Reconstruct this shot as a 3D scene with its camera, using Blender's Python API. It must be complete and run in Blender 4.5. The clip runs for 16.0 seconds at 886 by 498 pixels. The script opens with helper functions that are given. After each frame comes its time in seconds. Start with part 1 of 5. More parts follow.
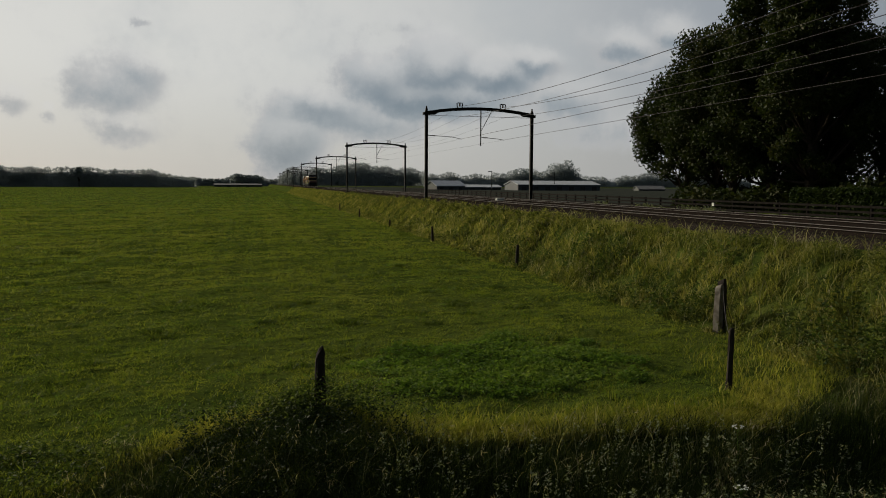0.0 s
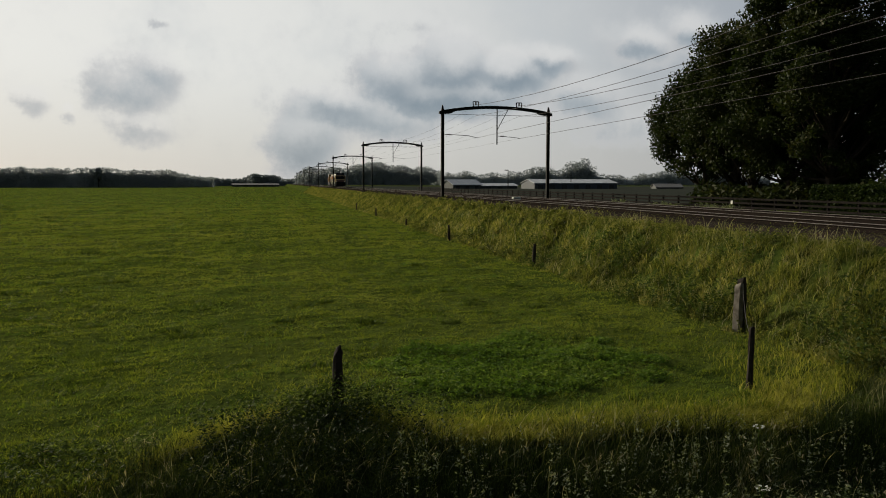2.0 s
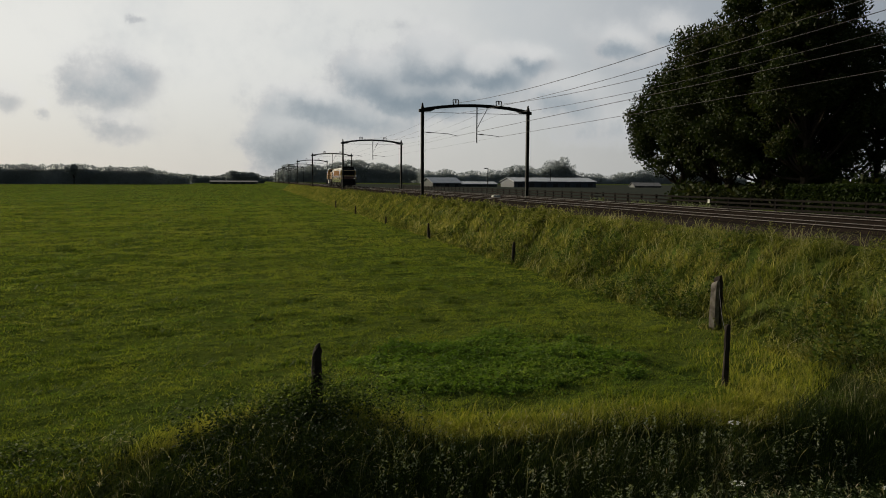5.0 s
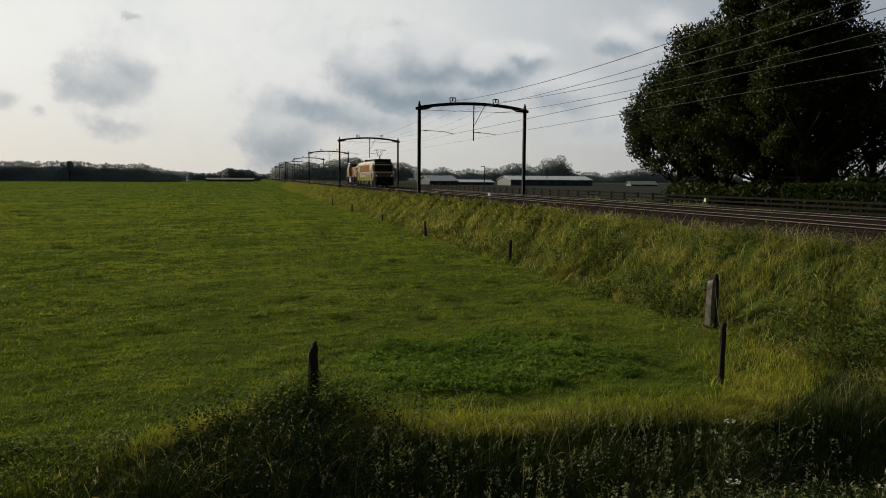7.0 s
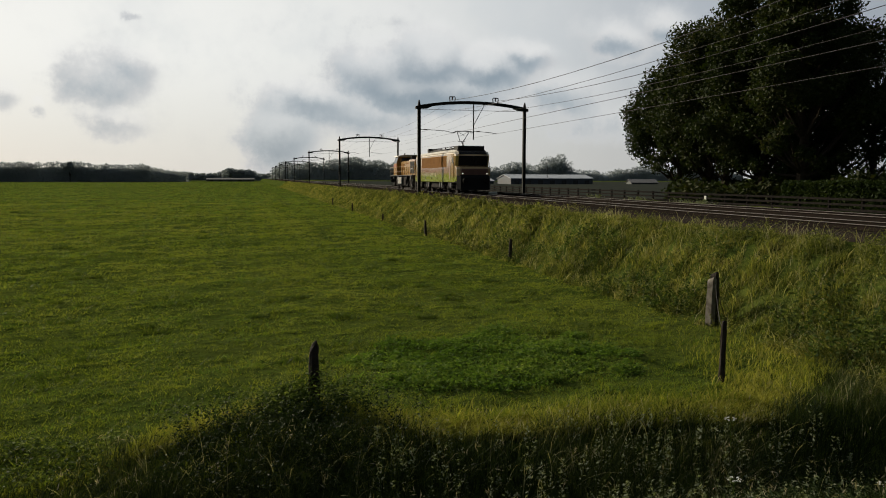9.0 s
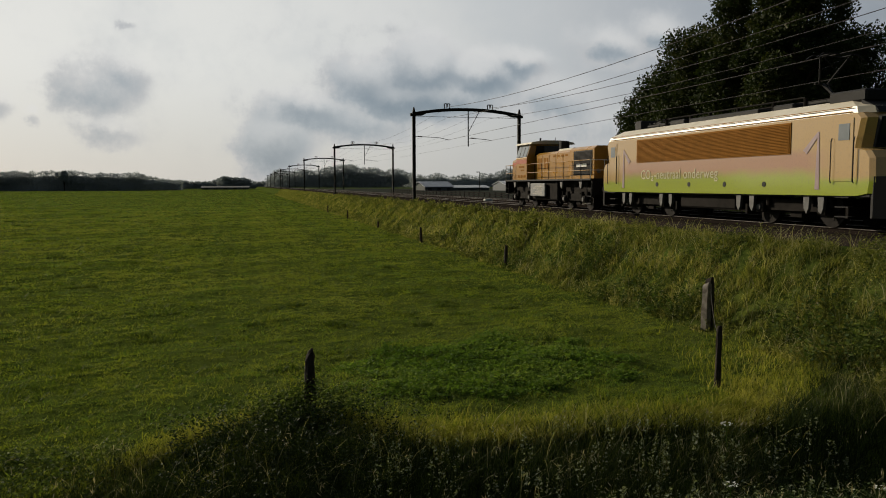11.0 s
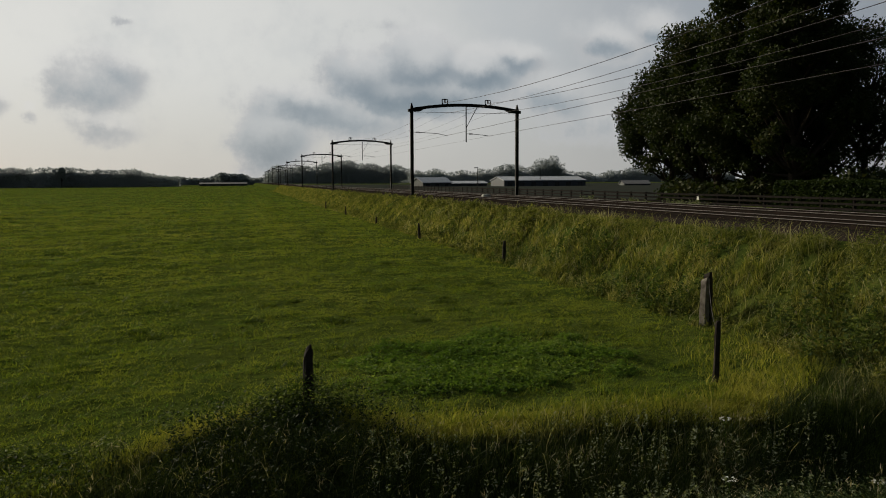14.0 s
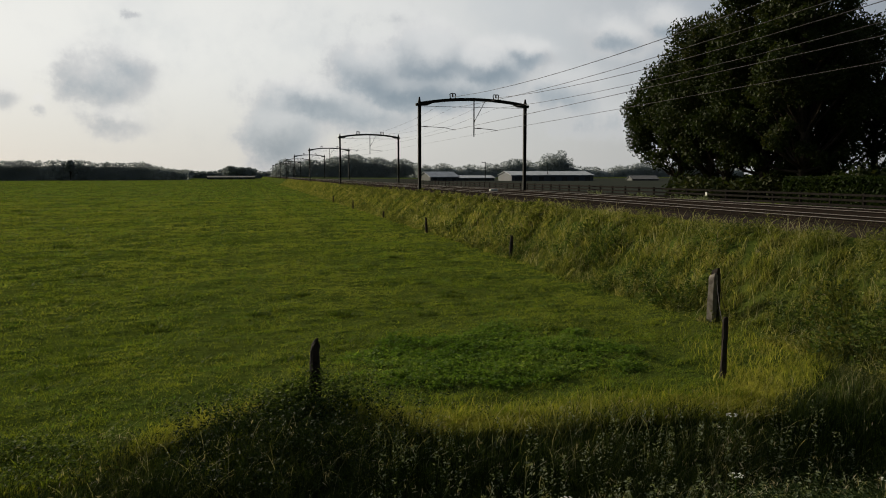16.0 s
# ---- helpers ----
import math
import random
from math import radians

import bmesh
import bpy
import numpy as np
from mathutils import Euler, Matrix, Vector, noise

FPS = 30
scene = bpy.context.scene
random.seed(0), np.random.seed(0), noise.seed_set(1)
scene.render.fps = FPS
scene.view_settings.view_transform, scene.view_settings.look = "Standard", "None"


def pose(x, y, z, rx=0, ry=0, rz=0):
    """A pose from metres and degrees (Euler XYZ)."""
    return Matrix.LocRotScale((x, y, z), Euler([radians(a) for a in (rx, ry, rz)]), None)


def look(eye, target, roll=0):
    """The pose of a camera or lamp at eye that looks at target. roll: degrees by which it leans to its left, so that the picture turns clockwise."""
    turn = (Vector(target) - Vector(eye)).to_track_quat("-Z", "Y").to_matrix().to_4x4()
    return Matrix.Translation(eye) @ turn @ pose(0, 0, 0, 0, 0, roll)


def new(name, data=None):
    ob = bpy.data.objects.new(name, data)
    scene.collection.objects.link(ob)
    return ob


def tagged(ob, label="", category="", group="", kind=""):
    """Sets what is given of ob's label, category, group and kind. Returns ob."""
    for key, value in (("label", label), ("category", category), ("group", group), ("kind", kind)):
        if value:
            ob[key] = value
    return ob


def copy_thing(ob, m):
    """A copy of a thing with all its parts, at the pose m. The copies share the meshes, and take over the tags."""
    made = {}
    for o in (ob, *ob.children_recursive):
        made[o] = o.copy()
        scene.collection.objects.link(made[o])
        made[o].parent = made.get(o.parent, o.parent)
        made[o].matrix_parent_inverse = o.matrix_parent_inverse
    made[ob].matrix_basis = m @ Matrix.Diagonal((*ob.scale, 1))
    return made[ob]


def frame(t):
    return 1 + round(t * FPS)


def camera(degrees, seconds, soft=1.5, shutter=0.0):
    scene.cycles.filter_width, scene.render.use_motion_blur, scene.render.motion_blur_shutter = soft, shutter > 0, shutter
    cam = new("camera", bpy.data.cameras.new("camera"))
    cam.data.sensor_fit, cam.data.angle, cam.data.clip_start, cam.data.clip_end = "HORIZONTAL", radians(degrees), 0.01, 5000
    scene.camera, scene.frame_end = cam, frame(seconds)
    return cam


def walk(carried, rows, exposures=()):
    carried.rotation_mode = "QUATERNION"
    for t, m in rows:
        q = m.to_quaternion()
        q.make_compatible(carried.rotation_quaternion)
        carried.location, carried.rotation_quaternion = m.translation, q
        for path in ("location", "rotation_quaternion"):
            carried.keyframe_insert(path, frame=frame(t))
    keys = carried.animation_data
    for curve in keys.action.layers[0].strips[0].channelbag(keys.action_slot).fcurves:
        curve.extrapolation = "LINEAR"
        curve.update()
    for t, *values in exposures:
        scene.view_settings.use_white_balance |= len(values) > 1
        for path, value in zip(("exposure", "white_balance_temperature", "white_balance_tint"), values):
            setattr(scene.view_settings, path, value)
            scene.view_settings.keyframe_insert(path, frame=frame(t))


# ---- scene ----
cam = camera(60.0, 16.0, soft=1.0)
PATH = [
    (0, (0.004, -0.009, 3.701), (4.691, 19.36, 2.007), 0.31),
    (0.5, (0.0, -0.004, 3.701), (4.539, 19.396, 1.958), 0.27),
    (1, (-0.0, 0.019, 3.695), (4.251, 19.477, 1.874), 0.17),
    (1.5, (-0.002, 0.035, 3.694), (4.185, 19.511, 1.924), 0.07),
    (2, (-0.002, 0.02, 3.696), (4.268, 19.483, 1.974), 0.03),
    (2.5, (0.002, 0.026, 3.694), (4.299, 19.487, 2.014), -0.12),
    (3, (-0.001, 0.002, 3.701), (4.614, 19.383, 1.947), 0.19),
    (3.5, (-0.002, -0.011, 3.703), (4.783, 19.327, 1.933), 0.32),
    (4, (-0.003, -0.008, 3.701), (4.753, 19.341, 1.979), 0.17),
    (6.5, (-0.003, 0.008, 3.698), (4.855, 19.319, 1.832), 0.45),
    (7, (-0.006, -0.002, 3.699), (4.866, 19.31, 1.876), 0.41),
    (7.5, (-0.004, 0.009, 3.697), (4.823, 19.338, 1.934), 0.29),
    (8, (-0.0, 0.017, 3.695), (4.793, 19.354, 1.927), 0.21),
    (8.5, (-0.0, 0.006, 3.697), (4.791, 19.337, 1.86), 0.09),
    (9, (-0.002, -0.008, 3.703), (4.857, 19.305, 1.854), 0.15),
    (11.5, (-0.002, -0.019, 3.703), (5.021, 19.272, 2.076), -0.27),
    (12, (-0.001, -0.018, 3.703), (5.084, 19.259, 2.111), -0.32),
    (12.5, (0.0, -0.028, 3.706), (5.06, 19.259, 2.147), -0.49),
    (13, (0.001, -0.026, 3.705), (5.082, 19.253, 2.126), -0.53),
    (13.5, (0.001, -0.027, 3.706), (5.037, 19.26, 2.081), -0.49),
    (14, (0.004, 0.002, 3.702), (5.021, 19.281, 1.921), -0.32),
    (14.5, (0.004, 0.01, 3.7), (4.953, 19.297, 1.825), -0.14),
    (15, (0.003, -0.001, 3.699), (4.907, 19.287, 1.711), -0.07),
    (15.5, (0.003, -0.004, 3.701), (4.883, 19.288, 1.693), 0.00),
    (16, (0.005, 0.009, 3.698), (4.84, 19.32, 1.774), -0.06),
]
walk(cam, [(t, look(eye, target, roll)) for t, eye, target, roll in PATH],
     exposures=[(0, -0.40), (1.0, -0.2), (2.0, -0.15), (3.5, -0.22), (7, -0.05), (9, 0.02), (11.5, -0.30), (12, -0.36), (13.5, -0.34), (14.5, -0.26), (16, -0.07)])

# ---------------------------------------------------------------- plan, in metres
# x across the railway, y along it, z up; the meadow lies at 0
RAIL = 2.41                     # top of the rails
TRACK_1, TRACK_2 = 17.58, 21.58 # centre lines
LEG_1, LEG_2 = 14.56, 24.36     # masts of the portals
PORTALS = [4.5, 66.6, 128.1, 195.1, 261.1, 325.0, 388.0, 452.0, 516.0]
FENCE_X = 28.5
MARKER = (19.6, 61.0)
SPEED, PASS = 21.45, 9.0        # the train runs towards -y; its front is at y = 59 at 9 s

# ---------------------------------------------------------------- sky and sun
SUN_AZ, SUN_EL = 33.0, 21.0     # degrees left of +y, above the horizon


def link(tree, a, b):
    tree.links.new(a, b)


def op(tree, kind, a, b=None, c=None, clamp=False):
    n = tree.nodes.new("ShaderNodeMath")
    n.operation, n.use_clamp = kind, clamp
    for i, v in enumerate((a, b, c)):
        if v is None:
            continue
        if isinstance(v, (int, float)):
            n.inputs[i].default_value = v
        else:
            link(tree, v, n.inputs[i])
    return n.outputs[0]


def mixc(tree, fac, a, b, mode="MIX"):
    n = tree.nodes.new("ShaderNodeMix")
    n.data_type, n.blend_type = "RGBA", mode
    for sock, v in ((n.inputs[0], fac), (n.inputs[6], a), (n.inputs[7], b)):
        if isinstance(v, (int, float)):
            sock.default_value = v
        elif isinstance(v, (tuple, list)):
            sock.default_value = (*v, 1.0)[:4]
        else:
            link(tree, v, sock)
    return n.outputs[2]


def noise_tex(tree, vec, scale, detail=4.0, rough=0.55, distort=0.0):
    n = tree.nodes.new("ShaderNodeTexNoise")
    n.inputs["Scale"].default_value, n.inputs["Detail"].default_value = scale, detail
    n.inputs["Roughness"].default_value, n.inputs["Distortion"].default_value = rough, distort
    if vec is not None:
        link(tree, vec, n.inputs["Vector"])
    return n


def smooth(tree, v, lo, hi):
    n = tree.nodes.new("ShaderNodeMapRange")
    n.interpolation_type = "SMOOTHSTEP"
    link(tree, v, n.inputs[0])
    n.inputs[1].default_value, n.inputs[2].default_value = lo, hi
    return n.outputs[0]


# banks of cloud: (across, up, half width, half height, weight) as slopes against +y
CLOUDS = [
    (-0.165, 0.108, 0.066, 0.031, 0.62), (-0.135, 0.126, 0.036, 0.022, 0.60), (-0.203, 0.120, 0.036, 0.021, 0.52),
    (-0.157, 0.062, 0.046, 0.020, 0.58), (-0.121, 0.187, 0.015, 0.006, 0.45), (-0.285, 0.088, 0.026, 0.019, 0.60), (-0.247, 0.075, 0.012, 0.009, 0.55),
    (0.232, 0.148, 0.046, 0.040, 1.25), (0.171, 0.131, 0.058, 0.036, 0.92), (0.305, 0.140, 0.066, 0.028, 0.98), (0.373, 0.155, 0.042, 0.019, 0.72),
    (0.232, 0.112, 0.110, 0.030, 0.92), (0.080, 0.086, 0.085, 0.026, 0.78), (0.036, 0.048, 0.050, 0.044, 0.86), (0.133, 0.070, 0.095, 0.028, 0.66),
    (0.498, 0.186, 0.055, 0.027, 0.78), (0.576, 0.206, 0.050, 0.025, 0.72), (0.185, 0.202, 0.045, 0.014, 0.42), (0.415, 0.108, 0.095, 0.034, 0.62), (0.480, 0.075, 0.085, 0.034, 0.56),
]


def build_world():
    w = bpy.data.worlds.new("sky")
    scene.world = w
    w.use_nodes = True
    t = w.node_tree
    t.nodes.clear()
    out = t.nodes.new("ShaderNodeOutputWorld")
    sky = t.nodes.new("ShaderNodeTexSky")
    sky.sky_type, sky.sun_disc = "NISHITA", False
    sky.sun_elevation, sky.sun_rotation = radians(SUN_EL), radians(-SUN_AZ)
    clear = t.nodes.new("ShaderNodeBackground")
    clear.inputs[1].default_value = 0.08
    link(t, sky.outputs[0], clear.inputs[0])
    co = t.nodes.new("ShaderNodeTexCoord").outputs["Generated"]
    big = noise_tex(t, co, 9.0, 6.0, 0.55)
    warp = t.nodes.new("ShaderNodeVectorMath")
    warp.operation = "SUBTRACT"
    link(t, big.outputs["Color"], warp.inputs[0])
    warp.inputs[1].default_value = (0.5, 0.5, 0.5)
    fine = noise_tex(t, co, 26.0, 6.0, 0.62)
    warp2 = t.nodes.new("ShaderNodeVectorMath")
    warp2.operation = "SUBTRACT"
    link(t, fine.outputs["Color"], warp2.inputs[0])
    warp2.inputs[1].default_value = (0.5, 0.5, 0.5)
    sep, wp, wf = (t.nodes.new("ShaderNodeSeparateXYZ") for _ in range(3))
    link(t, co, sep.inputs[0])
    link(t, warp.outputs[0], wp.inputs[0])
    link(t, warp2.outputs[0], wf.inputs[0])
    ahead = op(t, "MAXIMUM", sep.outputs[1], 0.05)
    u = op(t, "DIVIDE", sep.outputs[0], ahead)
    v = op(t, "DIVIDE", sep.outputs[2], ahead)
    u = op(t, "MULTIPLY_ADD", wp.outputs[0], 0.075, u)
    v = op(t, "MULTIPLY_ADD", wp.outputs[1], 0.05, v)
    u = op(t, "MULTIPLY_ADD", wf.outputs[0], 0.034, u)
    v = op(t, "MULTIPLY_ADD", wf.outputs[1], 0.028, v)
    def bank(v):
        total = None
        for cx, cy, rx, ry, weight in CLOUDS:
            a = op(t, "DIVIDE", op(t, "SUBTRACT", u, cx), rx)
            b = op(t, "DIVIDE", op(t, "SUBTRACT", v, cy), ry)
            d = op(t, "ADD", op(t, "MULTIPLY", a, a), op(t, "MULTIPLY", b, b))
            g = op(t, "MULTIPLY", op(t, "EXPONENT", op(t, "MULTIPLY", d, -0.6)), weight)
            total = g if total is None else op(t, "SMOOTH_MAX", total, g, 0.35)
        return total

    total = bank(v)
    rim = smooth(t, op(t, "SUBTRACT", bank(op(t, "SUBTRACT", v, 0.012)), op(t, "MULTIPLY", total, 0.75)), 0.05, 0.42)
    dense = op(t, "ADD", total, op(t, "MULTIPLY", op(t, "SUBTRACT", big.outputs[0], 0.5), 0.30))
    dense = op(t, "ADD", dense, op(t, "MULTIPLY", op(t, "SUBTRACT", fine.outputs[0], 0.5), 0.46))
    dense = smooth(t, dense, 0.22, 0.98)
    # the veil of high cloud is brightest towards the hidden sun
    toward = t.nodes.new("ShaderNodeVectorMath")
    toward.operation = "DOT_PRODUCT"
    link(t, co, toward.inputs[0])
    az, el = radians(SUN_AZ - 14), radians(SUN_EL - 4)
    toward.inputs[1].default_value = (-math.sin(az) * math.cos(el), math.cos(az) * math.cos(el), math.sin(el))
    glow = smooth(t, toward.outputs["Value"], 0.55, 1.0)
    veil = mixc(t, glow, (0.37, 0.41, 0.46), (0.87, 0.87, 0.835))
    wide = noise_tex(t, co, 4.5, 5.0, 0.6)
    veil = mixc(t, op(t, "MULTIPLY", smooth(t, wide.outputs[0], 0.48, 0.68), 0.34), veil, (0.56, 0.60, 0.63))
    veil = mixc(t, op(t, "MULTIPLY", smooth(t, fine.outputs[0], 0.45, 0.75), 0.18), veil, (0.70, 0.71, 0.71))
    low = smooth(t, sep.outputs[2], 0.16, 0.0)
    veil = mixc(t, op(t, "MULTIPLY", low, 0.55), veil, (0.565, 0.55, 0.51))
    # heavy cloud overhead and on the side away from the sun
    veil = mixc(t, smooth(t, toward.outputs["Value"], 0.62, 0.15), veil, (0.065, 0.075, 0.09))
    shape = t.nodes.new("ShaderNodeValToRGB")
    stops = shape.color_ramp.elements
    stops.new(0.3)
    stops.new(0.62)
    for e, (at, c) in zip(stops, ((0.0, (0.62, 0.63, 0.64)), (0.30, (0.56, 0.575, 0.59)), (0.62, (0.392, 0.44, 0.483)), (1.0, (0.255, 0.313, 0.368)))):
        e.position, e.color = at, (*c, 1)
    link(t, dense, shape.inputs[0])
    colour = mixc(t, smooth(t, dense, 0.0, 0.35), veil, shape.outputs[0])
    colour = mixc(t, op(t, "MULTIPLY", rim, 0.8), colour, (0.80, 0.80, 0.79))
    cloud = t.nodes.new("ShaderNodeBackground")
    link(t, colour, cloud.inputs[0])
    cloud.inputs[1].default_value = 1.0
    mix = t.nodes.new("ShaderNodeMixShader")
    mix.inputs[0].default_value = 0.93
    link(t, clear.outputs[0], mix.inputs[1])
    link(t, cloud.outputs[0], mix.inputs[2])
    link(t, mix.outputs[0], out.inputs[0])


build_world()
sun = new("sun", bpy.data.lights.new("sun", "SUN"))
sun.data.energy, sun.data.angle, sun.data.color = 4.8, radians(2.0), (1.0, 0.87, 0.66)
_a, _e = radians(SUN_AZ), radians(SUN_EL)
sun.matrix_world = look((0, 0, 60), (50 * math.sin(_a) * math.cos(_e), -50 * math.cos(_a) * math.cos(_e), 60 - 50 * math.sin(_e)))

# ---------------------------------------------------------------- materials


def material(name):
    m = bpy.data.materials.new(name)
    m.use_nodes = True
    t = m.node_tree
    return m, t, t.nodes["Principled BSDF"]


def worn(name, base, second, scale=6.0, rough=0.6, metal=0.0, bump=0.2, spread=(0.35, 0.7), fine=40.0, spec=0.5):
    """Paint, metal, wood or stone: two colours in patches, fine grain and relief."""
    m, t, p = material(name)
    co = t.nodes.new("ShaderNodeTexCoord").outputs["Object"]
    a, b = noise_tex(t, co, scale, 5), noise_tex(t, co, fine, 3)
    col = mixc(t, smooth(t, a.outputs[0], *spread), base, second)
    col = mixc(t, op(t, "MULTIPLY", b.outputs[0], 0.35), col, tuple(c * 0.55 for c in base))
    link(t, col, p.inputs["Base Color"])
    link(t, op(t, "MULTIPLY_ADD", a.outputs[0], 0.25, rough - 0.12), p.inputs["Roughness"])
    p.inputs["Metallic"].default_value = metal
    p.inputs["Specular IOR Level"].default_value = spec
    bp = t.nodes.new("ShaderNodeBump")
    bp.inputs["Strength"].default_value, bp.inputs["Distance"].default_value = bump, 0.02
    link(t, b.outputs[0], bp.inputs["Height"])
    link(t, bp.outputs[0], p.inputs["Normal"])
    return m


def leafy(name, stops, through_light=0.4, patch=0.25, gloss=0.04, warm=0.5):
    """Leaves and blades: light passes through them; colour differs from blade to blade and in patches."""
    m, t, p = material(name)
    co = t.nodes.new("ShaderNodeTexCoord").outputs["Object"]
    isle = t.nodes.new("ShaderNodeNewGeometry").outputs["Random Per Island"]
    n = noise_tex(t, co, patch, 4)
    v = op(t, "ADD", op(t, "MULTIPLY", isle, 0.55), op(t, "MULTIPLY", smooth(t, n.outputs[0], 0.3, 0.7), 0.45))
    ramp = t.nodes.new("ShaderNodeValToRGB")
    el = ramp.color_ramp.elements
    while len(el) < len(stops):
        el.new(0.5)
    for e, (pos, c) in zip(el, stops):
        e.position, e.color = pos, (*c, 1)
    link(t, v, ramp.inputs[0])
    link(t, ramp.outputs[0], p.inputs["Base Color"])
    p.inputs["Roughness"].default_value = 0.6
    p.inputs["Specular IOR Level"].default_value = gloss
    tr = t.nodes.new("ShaderNodeBsdfTranslucent")
    link(t, mixc(t, 1.0, ramp.outputs[0], (1.0, 1.0, warm), "MULTIPLY"), tr.inputs[0])
    mix = t.nodes.new("ShaderNodeMixShader")
    mix.inputs[0].default_value = through_light
    link(t, p.outputs[0], mix.inputs[1])
    link(t, tr.outputs[0], mix.inputs[2])
    link(t, mix.outputs[0], t.nodes["Material Output"].inputs[0])
    return m


def ground_material():
    m, t, p = material("meadow_ground")
    co = t.nodes.new("ShaderNodeTexCoord").outputs["Object"]
    flat = t.nodes.new("ShaderNodeMapping")
    flat.inputs["Scale"].default_value = (1.0, 0.55, 1.0)
    link(t, co, flat.inputs[0])
    a = noise_tex(t, flat.outputs[0], 0.09, 5, 0.6)
    b = noise_tex(t, flat.outputs[0], 0.9, 5, 0.65)
    c = noise_tex(t, co, 14.0, 4, 0.7)
    col = mixc(t, smooth(t, a.outputs[0], 0.35, 0.65), (0.072, 0.102, 0.018), (0.100, 0.122, 0.024))
    col = mixc(t, smooth(t, b.outputs[0], 0.50, 0.72), col, (0.034, 0.058, 0.010))
    col = mixc(t, op(t, "MULTIPLY", c.outputs[0], 0.55), col, (0.022, 0.034, 0.008))
    e = noise_tex(t, co, 4.5, 4, 0.65)
    col = mixc(t, op(t, "MULTIPLY", smooth(t, e.outputs[0], 0.46, 0.66), 0.75), col, (0.020, 0.034, 0.008))
    link(t, col, p.inputs["Base Color"])
    p.inputs["Roughness"].default_value = 0.95
    p.inputs["Specular IOR Level"].default_value = 0.0
    h = op(t, "ADD", op(t, "MULTIPLY", b.outputs[0], 0.6), op(t, "MULTIPLY", c.outputs[0], 0.4))
    bp = t.nodes.new("ShaderNodeBump")
    bp.inputs["Strength"].default_value, bp.inputs["Distance"].default_value = 0.8, 0.25
    link(t, h, bp.inputs["Height"])
    link(t, bp.outputs[0], p.inputs["Normal"])
    return m


def gravel_material(name, base, second):
    m, t, p = material(name)
    co = t.nodes.new("ShaderNodeTexCoord").outputs["Object"]
    vo = t.nodes.new("ShaderNodeTexVoronoi")
    vo.inputs["Scale"].default_value = 18.0
    link(t, co, vo.inputs["Vector"])
    n = noise_tex(t, co, 0.8, 5)
    sep = t.nodes.new("ShaderNodeSeparateColor")
    link(t, vo.outputs["Color"], sep.inputs[0])
    col = mixc(t, sep.outputs[0], base, second)
    col = mixc(t, smooth(t, n.outputs[0], 0.4, 0.7), col, (0.035, 0.026, 0.02))
    link(t, col, p.inputs["Base Color"])
    p.inputs["Specular IOR Level"].default_value = 0.0
    p.inputs["Roughness"].default_value = 0.9
    bp = t.nodes.new("ShaderNodeBump")
    bp.inputs["Strength"].default_value, bp.inputs["Distance"].default_value = 0.5, 0.03
    link(t, vo.outputs["Distance"], bp.inputs["Height"])
    link(t, bp.outputs[0], p.inputs["Normal"])
    return m


M_GROUND = ground_material()
M_BALLAST = gravel_material("ballast", (0.015, 0.013, 0.011), (0.036, 0.030, 0.026))
M_RAIL = worn("rusty_rail", (0.018, 0.015, 0.013), (0.026, 0.020, 0.017), 3, 0.9, spec=0.0)
M_HEAD = worn("polished_rail_head", (0.15, 0.14, 0.13), (0.085, 0.075, 0.068), 3, 0.55, 0.7, 0.05)
M_SLEEPER = worn("concrete_sleeper", (0.042, 0.036, 0.031), (0.028, 0.024, 0.020), 4, 0.95, spec=0.0)
M_MAST = worn("dark_green_steel", (0.014, 0.017, 0.016), (0.022, 0.018, 0.015), 2.5, 0.7, 0.0, spec=0.15)
M_WIRE = worn("copper_wire", (0.06, 0.045, 0.035), (0.03, 0.026, 0.022), 2, 0.5, 0.6)
M_INSUL = worn("brown_porcelain", (0.10, 0.045, 0.03), (0.07, 0.035, 0.025), 5, 0.3)
M_WOOD = worn("grey_oak", (0.26, 0.235, 0.20), (0.13, 0.11, 0.09), 7, 0.85, 0, 0.6, spec=0.1)
M_DARKWOOD = worn("dark_wood", (0.050, 0.041, 0.033), (0.025, 0.021, 0.018), 7, 0.85, 0, 0.5, spec=0.1)
M_FENCE = worn("tarred_fence", (0.022, 0.019, 0.017), (0.012, 0.011, 0.010), 5, 0.9, 0, 0.4, spec=0.02)
M_CROP = worn("dull_field", (0.036, 0.042, 0.036), (0.048, 0.052, 0.044), 0.25, 0.95, 0, 0.5, (0.35, 0.7), 3.0, spec=0.0)
# yellow raised so the blades carry the sunlight of the verge's lip
M_EDGE = leafy("sun_tinted_grass", [(0.0, (0.12, 0.15, 0.026)), (0.5, (0.225, 0.24, 0.042)), (1.0, (0.39, 0.36, 0.11))], 0.55, 0.4)
M_BARK = worn("bark", (0.055, 0.043, 0.032), (0.028, 0.022, 0.017), 5, 0.95, 0, 0.9, spec=0.05)
M_LEAF = leafy("oak_leaves", [(0.0, (0.018, 0.030, 0.008)), (0.5, (0.030, 0.044, 0.012)), (1.0, (0.058, 0.058, 0.022))], 0.22, 0.25, 0.08)
# distant haze is put into this pale blue-grey leaf colour
M_HAZELEAF = leafy("haze_grey_leaves", [(0.0, (0.29, 0.325, 0.34)), (0.5, (0.32, 0.355, 0.365)), (1.0, (0.35, 0.38, 0.375))], 0.32, 0.02, 0.0, 0.95)
